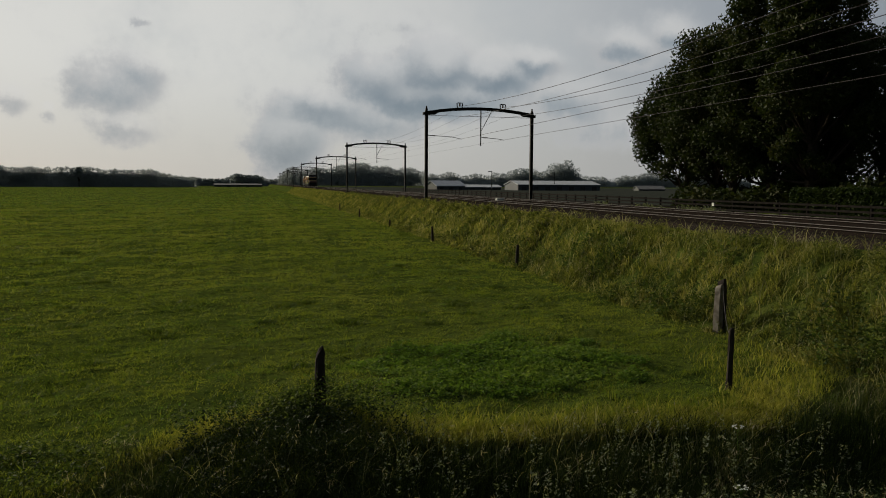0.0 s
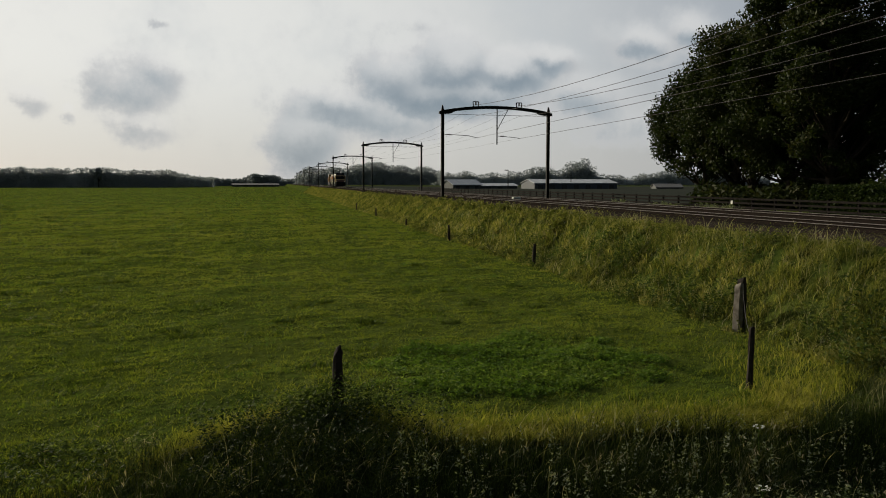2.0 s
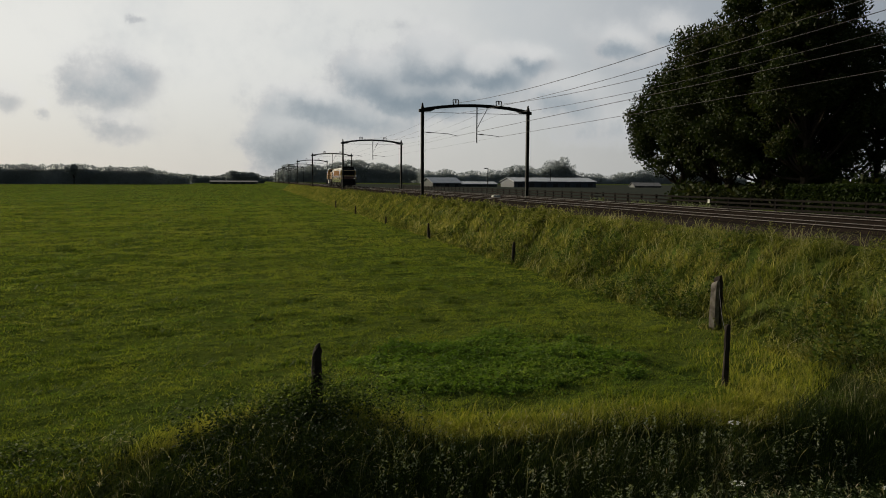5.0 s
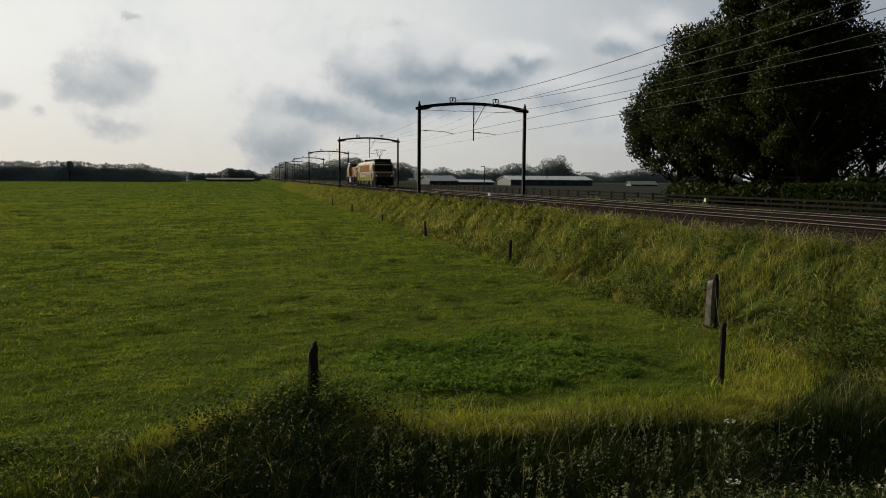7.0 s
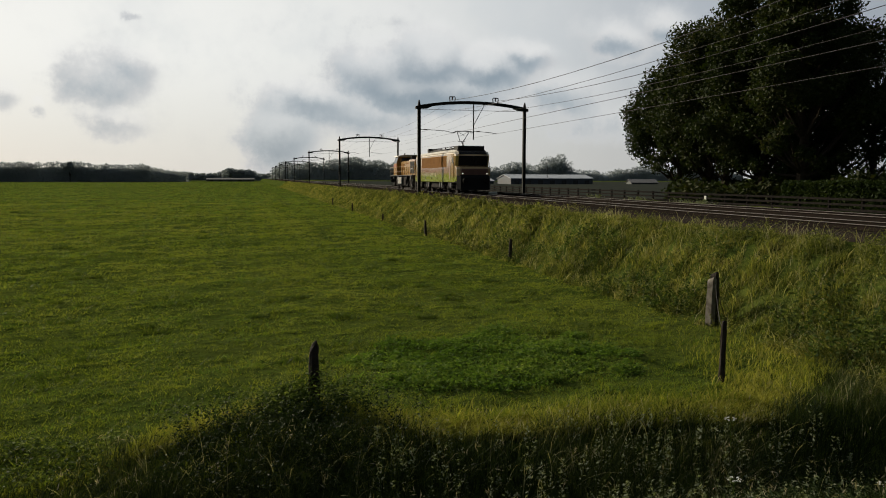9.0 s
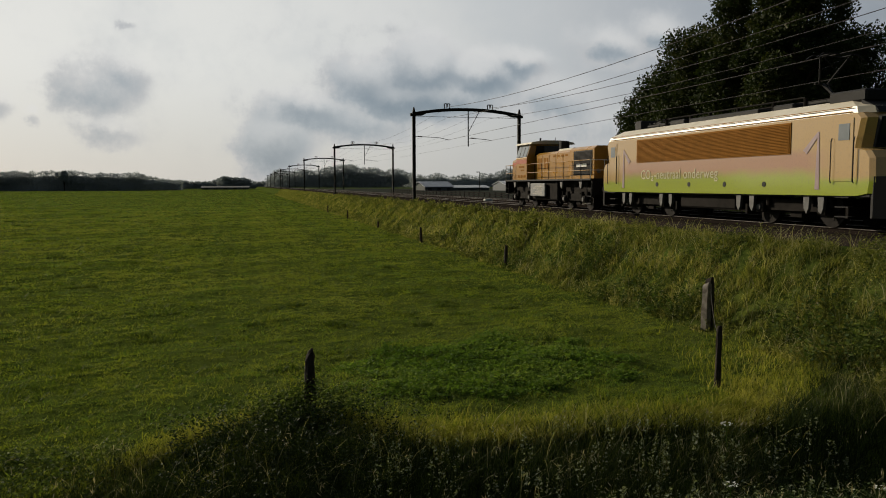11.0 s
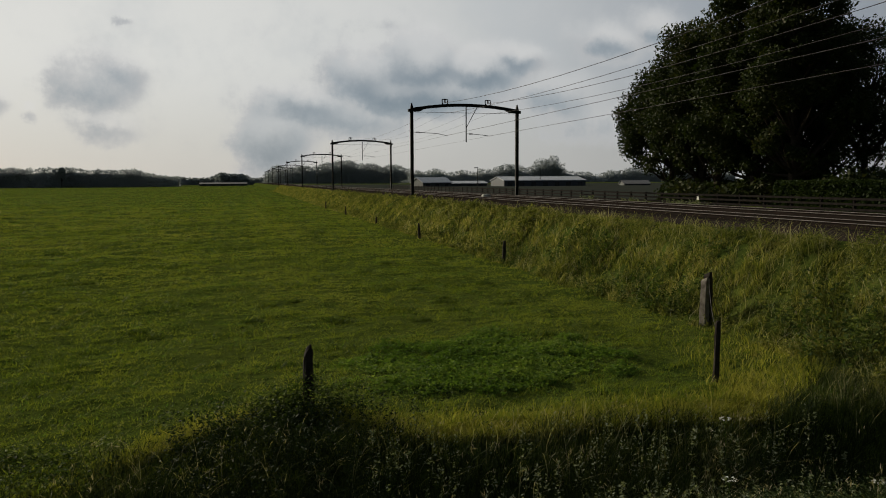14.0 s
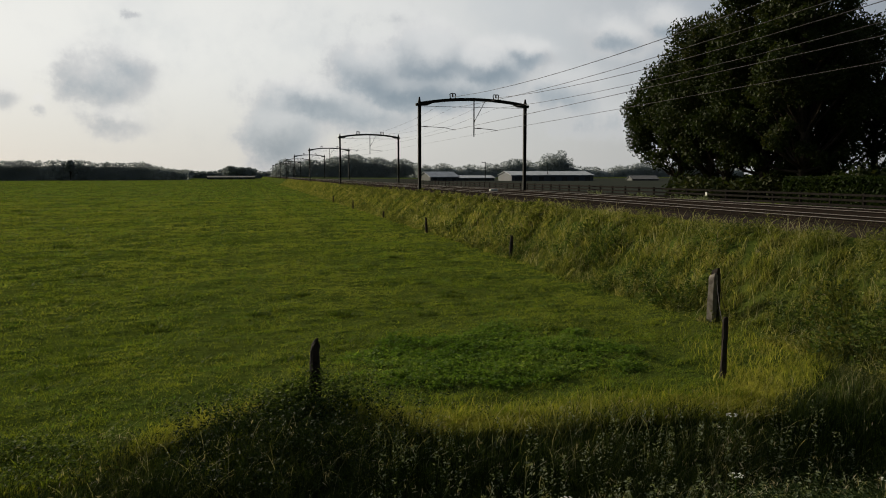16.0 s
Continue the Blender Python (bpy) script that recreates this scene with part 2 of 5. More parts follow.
M_HEDGE = leafy("hedge_leaves", [(0.0, (0.014, 0.025, 0.008)), (0.5, (0.023, 0.038, 0.011)), (1.0, (0.040, 0.056, 0.016))], 0.25, 0.5)
M_FIELD = leafy("meadow_grass", [(0.0, (0.078, 0.124, 0.018)), (0.45, (0.150, 0.190, 0.027)), (1.0, (0.272, 0.285, 0.058))], 0.5, 0.12)
M_LUSH = leafy("lush_grass", [(0.0, (0.048, 0.096, 0.015)), (0.5, (0.094, 0.165, 0.028)), (1.0, (0.215, 0.285, 0.070))], 0.45, 0.4)
M_TUSSOCK = leafy("tussock_grass", [(0.0, (0.034, 0.058, 0.011)), (0.6, (0.066, 0.100, 0.018)), (1.0, (0.15, 0.175, 0.036))], 0.4, 0.8)
M_WEED = leafy("weed_leaves", [(0.0, (0.018, 0.034, 0.009)), (0.55, (0.062, 0.095, 0.024)), (1.0, (0.21, 0.25, 0.085))], 0.4, 0.9)
M_STEM = leafy("pale_stems", [(0.0, (0.06, 0.08, 0.022)), (0.5, (0.24, 0.24, 0.11)), (1.0, (0.52, 0.49, 0.33))], 0.45, 0.7)
M_HERB = leafy("herb_leaves", [(0.0, (0.030, 0.052, 0.014)), (0.55, (0.125, 0.140, 0.036)), (1.0, (0.32, 0.31, 0.12))], 0.48, 0.9)
# leaves kept near black: the ditch's shade as a leaf colour
M_NETTLE = leafy("shade_nettle_leaves", [(0.0, (0.010, 0.019, 0.007)), (0.6, (0.024, 0.040, 0.013)), (1.0, (0.070, 0.092, 0.034))], 0.2, 0.9)
M_PALE = leafy("pale_weed", [(0.0, (0.10, 0.13, 0.07)), (0.5, (0.18, 0.21, 0.13)), (1.0, (0.30, 0.33, 0.24))], 0.35, 0.8)
M_TALL = leafy("tall_grass", [(0.0, (0.026, 0.040, 0.014)), (0.4, (0.130, 0.155, 0.036)), (0.75, (0.285, 0.275, 0.085)), (1.0, (0.45, 0.40, 0.24))], 0.5, 0.9)
# part of the verge's shade is put into these dark greens
M_VERGE_SHADE = leafy("verge_grass", [(0.0, (0.012, 0.020, 0.007)), (0.5, (0.031, 0.049, 0.016)), (0.82, (0.088, 0.105, 0.036)), (1.0, (0.30, 0.28, 0.17))], 0.32, 0.5)
M_SEED = leafy("seed_heads", [(0.0, (0.20, 0.18, 0.12)), (0.5, (0.30, 0.27, 0.19)), (1.0, (0.42, 0.39, 0.30))], 0.35, 0.6)
M_FLOWER = worn("white_umbels", (0.70, 0.70, 0.64), (0.50, 0.52, 0.42), 30, 0.8)

# ---------------------------------------------------------------- mesh helpers


def part(name, bm, mat, parent=None, label="", smooth_shade=False):
    """Links a bmesh as one mesh object, under a thing or a part where one is given."""
    me = bpy.data.meshes.new(name)
    bm.to_mesh(me)
    bm.free()
    me.materials.append(mat)
    if smooth_shade:
        for f in me.polygons:
            f.use_smooth = True
    ob = new(name, me)
    if parent is not None:
        ob.parent = parent
    if label:
        tagged(ob, label)
    return ob


def empty(name, m=None, **tags):
    ob = new(name)
    ob.empty_display_size = 0.3
    if m is not None:
        ob.matrix_basis = m
    return tagged(ob, **tags)


def box(bm, x0, x1, y0, y1, z0, z1, bevel=0.0):
    made = bmesh.ops.create_cube(bm, size=1.0, matrix=Matrix.Translation(((x0 + x1) / 2, (y0 + y1) / 2, (z0 + z1) / 2)) @ Matrix.Diagonal((x1 - x0, y1 - y0, z1 - z0, 1)))
    if bevel:
        edges = {e for v in made["verts"] for e in v.link_edges}
        bmesh.ops.bevel(bm, geom=list(edges), offset=bevel, segments=1, affect="EDGES")
    return bm


def tube(bm, p, q, r0, r1=None, n=8, caps=True):
    p, q = Vector(p), Vector(q)
    r1 = r0 if r1 is None else r1
    turn = (q - p).to_track_quat("Z", "Y").to_matrix()
    rings = []
    for c, r in ((p, r0), (q, r1)):
        rings.append([bm.verts.new(c + turn @ Vector((r * math.cos(2 * math.pi * i / n), r * math.sin(2 * math.pi * i / n), 0))) for i in range(n)])
    for i in range(n):
        bm.faces.new((rings[0][i], rings[0][(i + 1) % n], rings[1][(i + 1) % n], rings[1][i]))
    if caps:
        bm.faces.new(rings[0][::-1])
        bm.faces.new(rings[1])
    return bm


def wire_path(bm, pts, r, n=5):
    for a, b in zip(pts, pts[1:]):
        tube(bm, a, b, r, r, n, False)
    return bm


def prism(bm, outline, axis, a, b):
    """An outline of (u, v) drawn out along an axis from a to b."""
    def at(u, v, w):
        return {"x": (w, u, v), "y": (u, w, v), "z": (u, v, w)}[axis]
    one = [bm.verts.new(at(u, v, a)) for u, v in outline]
    two = [bm.verts.new(at(u, v, b)) for u, v in outline]
    n = len(outline)
    for i in range(n):
        bm.faces.new((one[i], one[(i + 1) % n], two[(i + 1) % n], two[i]))
    bm.faces.new(one[::-1])
    bm.faces.new(two)
    bmesh.ops.recalc_face_normals(bm, faces=bm.faces[:])
    return bm


def loft(bm, rings):
    """Closed rings of points, joined one to the next, with capped ends."""
    vs = [[bm.verts.new(p) for p in ring] for ring in rings]
    n = len(rings[0])
    for a, b in zip(vs, vs[1:]):
        for i in range(n):
            bm.faces.new((a[i], a[(i + 1) % n], b[(i + 1) % n], b[i]))
    bm.faces.new(vs[0][::-1])
    bm.faces.new(vs[-1])
    bmesh.ops.recalc_face_normals(bm, faces=bm.faces[:])
    return bm


def soup(name, verts, faces, mat, **tags):
    """A mesh from arrays, for grass and leaves. faces: rows of vertex numbers of one length."""
    me = bpy.data.meshes.new(name)
    verts, faces = np.asarray(verts, np.float32), np.asarray(faces, np.int32)
    me.vertices.add(len(verts))
    me.vertices.foreach_set("co", verts.ravel())
    k = faces.shape[1]
    me.loops.add(faces.size)
    me.loops.foreach_set("vertex_index", faces.ravel())
    me.polygons.add(len(faces))
    me.polygons.foreach_set("loop_start", np.arange(0, faces.size, k, dtype=np.int32))
    me.polygons.foreach_set("loop_total", np.full(len(faces), k, np.int32))
    me.update(calc_edges=True)
    me.validate()
    me.materials.append(mat)
    return tagged(new(name, me), **tags)


rng = np.random.default_rng(7)

# ---------------------------------------------------------------- ground


def ramp(v, a, b):
    s = np.clip((v - a) / (b - a), 0, 1)
    return s * s * (3 - 2 * s)


def wave(x, y, s, seed=0.0):
    """Uneven ground from a few crossed waves."""
    x, y = x / s + seed, y / s - seed
    return (np.sin(x * 1.7 + np.sin(y * 1.3)) + np.sin(y * 2.1 + 1.4 * np.sin(x * 0.9 + 2)) + 0.6 * np.sin(x * 3.3 - y * 2.6 + 1.0)) / 2.6


def height(x, y):
    x, y = np.asarray(x, float), np.asarray(y, float)
    meadow = 0.05 * wave(x, y, 1.1, 3.0) + 0.07 * wave(x, y, 4.0) + 0.045 * (1 - ramp(y, 35, 80)) * np.maximum(0, wave(x * 0.7, y * 1.5, 0.42, 6.0) - 0.15)
    meadow = meadow * (1 - ramp(y, 150, 400))
    bank = 2.0 * ramp(x + 0.35 * wave(x * 0, y, 3.0), 10.9, 14.4)
    bed = 0.05 * ramp(x, 14.5, 15.2) - 0.25 * ramp(x, 25.5, 27.5) - 0.2 * ramp(x, 40, 90)
    ditch = ramp(x, -2.8, -0.6) * (1 - ramp(x, 11.0, 13.5))
    near = 2.0 * ramp(-y, -6.6, -1.0) - (0.80 + 0.45 * ramp(x, 5.5, 8.5)) * np.exp(-((y - 8.4 - 0.12 * np.maximum(x - 7, 0)) / 1.35) ** 2) * ditch
    bump = 0.12 * wave(x, y, 0.9, 8.0) * ramp(x, 10.5, 11.5) * (1 - ramp(x, 13.8, 14.6))
    z = meadow * (1 - ramp(x, 10.5, 12.0)) + bank + bump + near * (1 - ramp(x, 10.0, 14.0))
    return z + bed


def build_ground():
    xs = np.concatenate([[-4000, -2000, -1000, -500, -250, -120, -70], np.arange(-45, -16, 0.8), np.arange(-16, 9.9, 0.2), np.arange(10, 15.5, 0.25), np.arange(16, 30, 1.0), [35, 45, 60, 90, 150, 300, 700, 1500, 4000]])
    ys = np.concatenate([[-3000, -800, -200, -80, -30, -12, -6], np.arange(-3, 9, 0.4), np.arange(9, 36, 0.18), np.arange(36, 70, 0.4), np.arange(70, 120, 1.2), np.arange(122, 260, 5), [300, 380, 480, 600, 900, 1500, 2500, 4500]])
    X, Y = np.meshgrid(xs, ys)
    Z = height(X, Y)
    nx, ny = len(xs), len(ys)
    i = np.arange(nx * ny).reshape(ny, nx)
    f = np.stack([i[:-1, :-1], i[:-1, 1:], i[1:, 1:], i[1:, :-1]], -1).reshape(-1, 4)
    g = soup("ground", np.stack([X, Y, Z], -1).reshape(-1, 3), f, M_GROUND, label="green meadow with a grassy railway embankment", category="ground", kind="structure")
    for p in g.data.polygons:
        p.use_smooth = True


build_ground()


def build_track():
    bm = bmesh.new()
    prism(bm, [(15.0, 1.9), (15.75, 2.235), (23.5, 2.235), (24.7, 1.8), (24.9, 1.5), (15.0, 1.5)], "y", -300, 1200)
    bed = tagged(part("ballast_bed", bm, M_BALLAST), "brown stone ballast bed under two tracks", "ballast", kind="structure")
    prof = [(-0.07, -0.16), (0.07, -0.16), (0.07, -0.14), (0.012, -0.12), (0.012, -0.045), (0.036, -0.03), (0.036, 0), (-0.036, 0), (-0.036, -0.03), (-0.012, -0.045), (-0.012, -0.12), (-0.07, -0.14)]
    for c in (TRACK_1, TRACK_2):
        tr = empty("railway_track", pose(c, 0, RAIL), label="railway track of worn steel rails on concrete sleepers", category="track", group="railway tracks", kind="structure")
        for s in (-0.753, 0.753):
            bm = bmesh.new()
            prism(bm, [(u + s, v) for u, v in prof], "y", -300, 1200)
            rail = part("rail", bm, M_RAIL, tr)
            bm = bmesh.new()
            box(bm, s - 0.0375, s + 0.0375, -300, 1200, -0.010, 0.004)
            part("running_surface", bm, M_HEAD, rail, "polished running surface")
        bm = bmesh.new()
        box(bm, -1.26, 1.26, -0.13, 0.13, -0.36, -0.165, 0.03)
        first = part("sleeper", bm, M_SLEEPER, tr)
        first.location = (0, 12, 0)
        for k in range(1, 140):
            ob = first.copy()
            scene.collection.objects.link(ob)
            ob.location = (0, 12 + 0.6 * k, 0)


build_track()

# ---------------------------------------------------------------- overhead line


def build_portal():
    p = empty("catenary_portal", pose(0, PORTALS[1], 0), label="dark green steel portal with arched beam over two tracks", category="portal", group="catenary portals")
    top = 9.82
    for x in (LEG_1, LEG_2):
        bm = bmesh.new()
        for s in (-1, 1):
            box(bm, x + s * 0.12 - 0.012, x + s * 0.12 + 0.012, -0.12, 0.12, 1.7, top + 0.25)
        box(bm, x - 0.108, x + 0.108, -0.012, 0.012, 1.7, top + 0.25)
        bmesh.ops.create_cone(bm, cap_ends=True, segments=4, radius1=0.17, radius2=0.06, depth=0.42, matrix=Matrix.Translation((x, 0, top + 0.46)) @ Matrix.Rotation(radians(45), 4, "Z"))
        leg = part("mast", bm, M_MAST, p)
        bm = bmesh.new()
        box(bm, x - 0.3, x + 0.3, -0.3, 0.3, 1.6, 2.28, 0.03)
        part("footing", bm, M_SLEEPER, leg, "grey concrete footing")
        bm = bmesh.new()
        s = 1 if x == LEG_1 else -1
        prism(bm, [(x - s * 0.32, top - 0.12), (x + s * 0.75, top - 0.05), (x + s * 1.1, top + 0.12), (x + s * 0.3, top + 0.17), (x - s * 0.32, top + 0.12)], "y", -0.14, 0.14)
        part("bracket", bm, M_MAST, leg)
    bm = bmesh.new()
    n, half, mid = 20, (LEG_2 - LEG_1) / 2, (LEG_1 + LEG_2) / 2
    for dz, dy, w, h in ((0.0, -0.12, 0.05, 0.10), (0.0, 0.12, 0.05, 0.10), (0.17, -0.12, 0.05, 0.07), (0.17, 0.12, 0.05, 0.07), (0.085, 0.0, 0.20, 0.12)):
        rings = []
        for i in range(n + 1):
            x = mid + half * (2 * i / n - 1)
            z = top + 0.02 + 0.45 * (1 - ((x - mid) / half) ** 2) + dz
            rings.append([(x, dy - w / 2, z - h / 2), (x, dy + w / 2, z - h / 2), (x, dy + w / 2, z + h / 2), (x, dy - w / 2, z + h / 2)])
        loft(bm, rings)
    part("arched_beam", bm, M_MAST, p)
    bm = bmesh.new()
    tube(bm, (LEG_1, 0, top - 0.12), (LEG_2, 0, top - 0.14), 0.018, n=5)
    part("tie_rod", bm, M_WIRE, p)
    for c in (TRACK_1, TRACK_2):
        zb = top + 0.02 + 0.45 * (1 - ((c - mid) / half) ** 2) + 0.2
        bm = bmesh.new()
        wire_path(bm, [(c - 0.22, 0, zb), (c - 0.26, 0, zb + 0.38), (c - 0.2, 0, zb + 0.42), (c + 0.2, 0, zb + 0.42), (c + 0.26, 0, zb + 0.38), (c + 0.22, 0, zb)], 0.045, 6)
        b = part("feeder_bracket", bm, M_MAST, p)
        bm = bmesh.new()
        tube(bm, (c, 0, zb + 0.40), (c, 0, zb + 0.12), 0.07, n=8)
        part("insulator", bm, M_INSUL, b, "brown porcelain insulator")
    bm = bmesh.new()
    tube(bm, (mid + 0.08, 0, top + 0.4), (mid + 0.08, 0, 7.1), 0.055, n=6)
    strut = part("drop_post", bm, M_MAST, p)
    bm = bmesh.new()
    tube(bm, (mid + 0.08, 0, 8.35), (mid + 1.1, 0, top + 0.4), 0.03, n=6)
    part("brace", bm, M_MAST, strut)
    for x0, x1, z0 in ((LEG_1 + 0.15, TRACK_1 + 0.2, 7.95), (mid + 0.12, TRACK_2 + 0.15, 7.85)):
        bm = bmesh.new()
        wire_path(bm, [(x0, 0, z0), (x0 + 0.5, 0, z0 - 0.02), (x0 + (x1 - x0) * 0.7, 0, z0 - 0.10), (x1, 0, 7.66)], 0.026, 6)
        arm = part("registration_arm", bm, M_MAST, p)
        bm = bmesh.new()
        for k in range(4):
            tube(bm, (x0 + 0.25 + 0.09 * k, 0, z0 - 0.01), (x0 + 0.31 + 0.09 * k, 0, z0 - 0.012), 0.055, n=8)
        part("insulator", bm, M_INSUL, arm, "brown porcelain insulator")
    return p


portal = build_portal()
for y in PORTALS[:1] + PORTALS[2:]:
    copy_thing(portal, pose(0, y, 0))


def build_wires():
    stations = [-60.0] + PORTALS
    for c in (TRACK_1, TRACK_2):
        for name, z, sag, r, words in (("feeder_wire", 10.55, 1.0, 0.016, "thin dark feeder wire above the track"), ("messenger_wire", 9.62, 0.75, 0.013, "thin sagging messenger wire over the track"), ("contact_wire", 7.65, 0.03, 0.013, "thin copper contact wire over the track")):
            bm = bmesh.new()
            for y0, y1 in zip(stations, stations[1:]):
                k = 12 if y1 < 140 else 4
                pts = [(c, y0 + (y1 - y0) * i / k, z - sag * 4 * (i / k) * (1 - i / k)) for i in range(k + 1)]
                wire_path(bm, pts, r if y1 < 70 else r * 0.55, 4)
            tagged(part(name, bm, M_WIRE), words, "wire", "overhead wires")


build_wires()

# ---------------------------------------------------------------- fences


def post(name, x, y, h, w, mat, lean=(0, 0), sink=0.15):
    bm = bmesh.new()
    z0 = float(height(x, y)) - sink
    n = 7
    rings = []
    r = random.Random(int(x * 100 + y * 7))
    for k in range(6):
        f = k / 5
        rings.append([(w * (1 - 0.12 * f - (0.22 if k == 5 else 0)) * (0.85 + 0.3 * r.random()) * math.cos(2 * math.pi * i / n), w * (1 - 0.12 * f - (0.22 if k == 5 else 0)) * (0.85 + 0.3 * r.random()) * math.sin(2 * math.pi * i / n), f * (h + sink) + (0.10 * r.random() if k == 5 else 0)) for i in range(n)])
    loft(bm, rings)
    ob = part(name, bm, mat)
    ob.matrix_basis = pose(x, y, z0, lean[0], lean[1], 0)
    return ob


for x, y, h in ((11.1, 32.0, 0.95), (11.0, 48.3, 0.95), (10.8, 83.3, 0.95), (10.95, 64.5, 0.6), (10.8, 104.0, 0.9)):
    tagged(post("fence_post", x, y, h, 0.085, M_DARKWOOD, (random.uniform(-3, 3), random.uniform(-3, 3))), "dark weathered wooden fence post at the meadow's edge", "fence post", "fence posts")


def split_post(x, y, h):
    """A cracked old post that ends in a narrow splintered point."""
    bm = bmesh.new()
    r = random.Random(12)
    n = 9
    rings = []
    for k, (f, w) in enumerate(((0, 0.105), (0.2, 0.10), (0.45, 0.098), (0.7, 0.092), (0.84, 0.086), (0.92, 0.062), (0.97, 0.038), (1.0, 0.018))):
        rings.append([(w * (0.8 + 0.35 * r.random()) * math.cos(2 * math.pi * i / n) + 0.012 * max(0, k - 4), w * (0.8 + 0.35 * r.random()) * math.sin(2 * math.pi * i / n), f * (h + 0.15) + (0.025 * r.random() if k > 3 else 0)) for i in range(n)])
    loft(bm, rings)
    ob = part("fence_post", bm, M_DARKWOOD)
    ob.matrix_basis = pose(x, y, float(height(x, y)) - 0.15)
    return ob


near_post = tagged(post("fence_post", 8.29, 12.08, 1.08, 0.062, M_DARKWOOD, (0, 1)), "slim dark wooden corner fence post in tall grass", "fence post", "fence posts")
front_post = tagged(split_post(0.92, 11.9, 1.13), "rough dark wooden post overgrown with climbing weeds", "fence post", "fence posts")


def gate_post():
    """The broad grey corner post: two upright boards with a bent wire."""
    g = empty("gate_post", pose(11.3, 16.95, float(height(11.3, 16.95)) - 0.1, 0, 0, 20), label="broad split grey wooden gate post with bent wire", category="gate post")
    r = random.Random(3)
    for x0, x1, y0, y1, h in ((-0.19, -0.025, -0.10, 0.06, 1.30), (0.0, 0.17, -0.06, 0.10, 1.42)):
        bm = bmesh.new()
        mid, half = (x0 + x1) / 2, (x1 - x0) / 2
        rings = []
        for k, (f, w) in enumerate(((0, 1.0), (0.3, 0.98), (0.6, 1.0), (0.86, 0.97), (0.95, 0.80), (1.0, 0.45))):
            d = [r.uniform(-0.010, 0.010) for _ in range(4)]
            lean = 0.03 * f * (1 if x0 < 0 else -0.4)
            rings.append([(mid - half * w + d[0] + lean, y0, f * h), (mid + half * w + d[1] + lean, y0 + d[2], f * h), (mid + half * w + lean, y1, f * h - 0.015 * k), (mid - half * w + lean, y1 + d[3], f * h - 0.015 * k)])
        loft(bm, rings)
        part("board", bm, M_WOOD if x0 < 0 else M_DARKWOOD, g, "pale grey split board" if x0 < 0 else "dark split board")
    bm = bmesh.new()
    wire_path(bm, [(0.1, -0.1, 0.95), (0.14, -0.14, 0.6), (0.2, -0.2, 0.35), (0.28, -0.3, 0.12)], 0.008, 5)
    part("bent_wire", bm, M_WIRE, g)
    return g


gate_post()


def slack_wire():
    """A slack strand from the gate post to the corner post."""
    a = Vector((11.3, 16.85, float(height(11.3, 16.95)) + 1.05))
    b = Vector((8.31, 12.12, float(height(8.29, 12.08)) + 1.0))
    bm = bmesh.new()
    wire_path(bm, [a.lerp(b, k / 8) - Vector((0, 0, 0.22 * 4 * (k / 8) * (1 - k / 8))) for k in range(9)], 0.007, 5)
    tagged(part("fence_wire", bm, M_WIRE), "slack rusty wire strung between two posts", "wire")


slack_wire()


def build_fence():
    f = empty("fence", pose(FENCE_X, 0, 1.78), label="long low dark wooden fence of four boards beyond the tracks", category="fence")
    bm = bmesh.new()
    box(bm, -0.06, 0.06, -0.06, 0.06, -0.2, 1.02, 0.012)
    first = part("fence_post", bm, M_FENCE, f)
    ys = [22.0 + 2.2 * k for k in range(60)]
    first.location = (0, ys[0], 0)
    bm = bmesh.new()
    box(bm, -0.095, -0.065, 0.01, 2.19, -0.055, 0.055)
    board = part("board", bm, M_FENCE, f)
    board.location = (0, ys[0], 0.92)
    for k, y in enumerate(ys):
        if k:
            ob = first.copy()
            scene.collection.objects.link(ob)
            ob.location = (0, y, 0)
        for z in (0.92, 0.66, 0.40, 0.14):
            if k == 0 and z == 0.92:
                continue
            ob = board.copy()
            scene.collection.objects.link(ob)
            ob.location = (0, y, z)
    bm = bmesh.new()
    box(bm, -0.11, -0.10, 43.7, 43.92, 0.58, 0.80)
    part("notice_plate", bm, M_FLOWER, f, "small white plate")


build_fence()


def build_crop():
    """The dull bare field between the fence and the farm."""
    xs, ys = np.linspace(29.2, 260, 40), np.linspace(62, 420, 40)
    X, Y = np.meshgrid(xs, ys)
    i = np.arange(1600).reshape(40, 40)
    f = np.stack([i[:-1, :-1], i[:-1, 1:], i[1:, 1:], i[1:, :-1]], -1).reshape(-1, 4)
    soup("bare_field", np.stack([X, Y, height(X, Y) + 0.06], -1).reshape(-1, 3), f, M_CROP, label="dull grey-brown bare field beyond the fence", category="field", kind="structure")


build_crop()

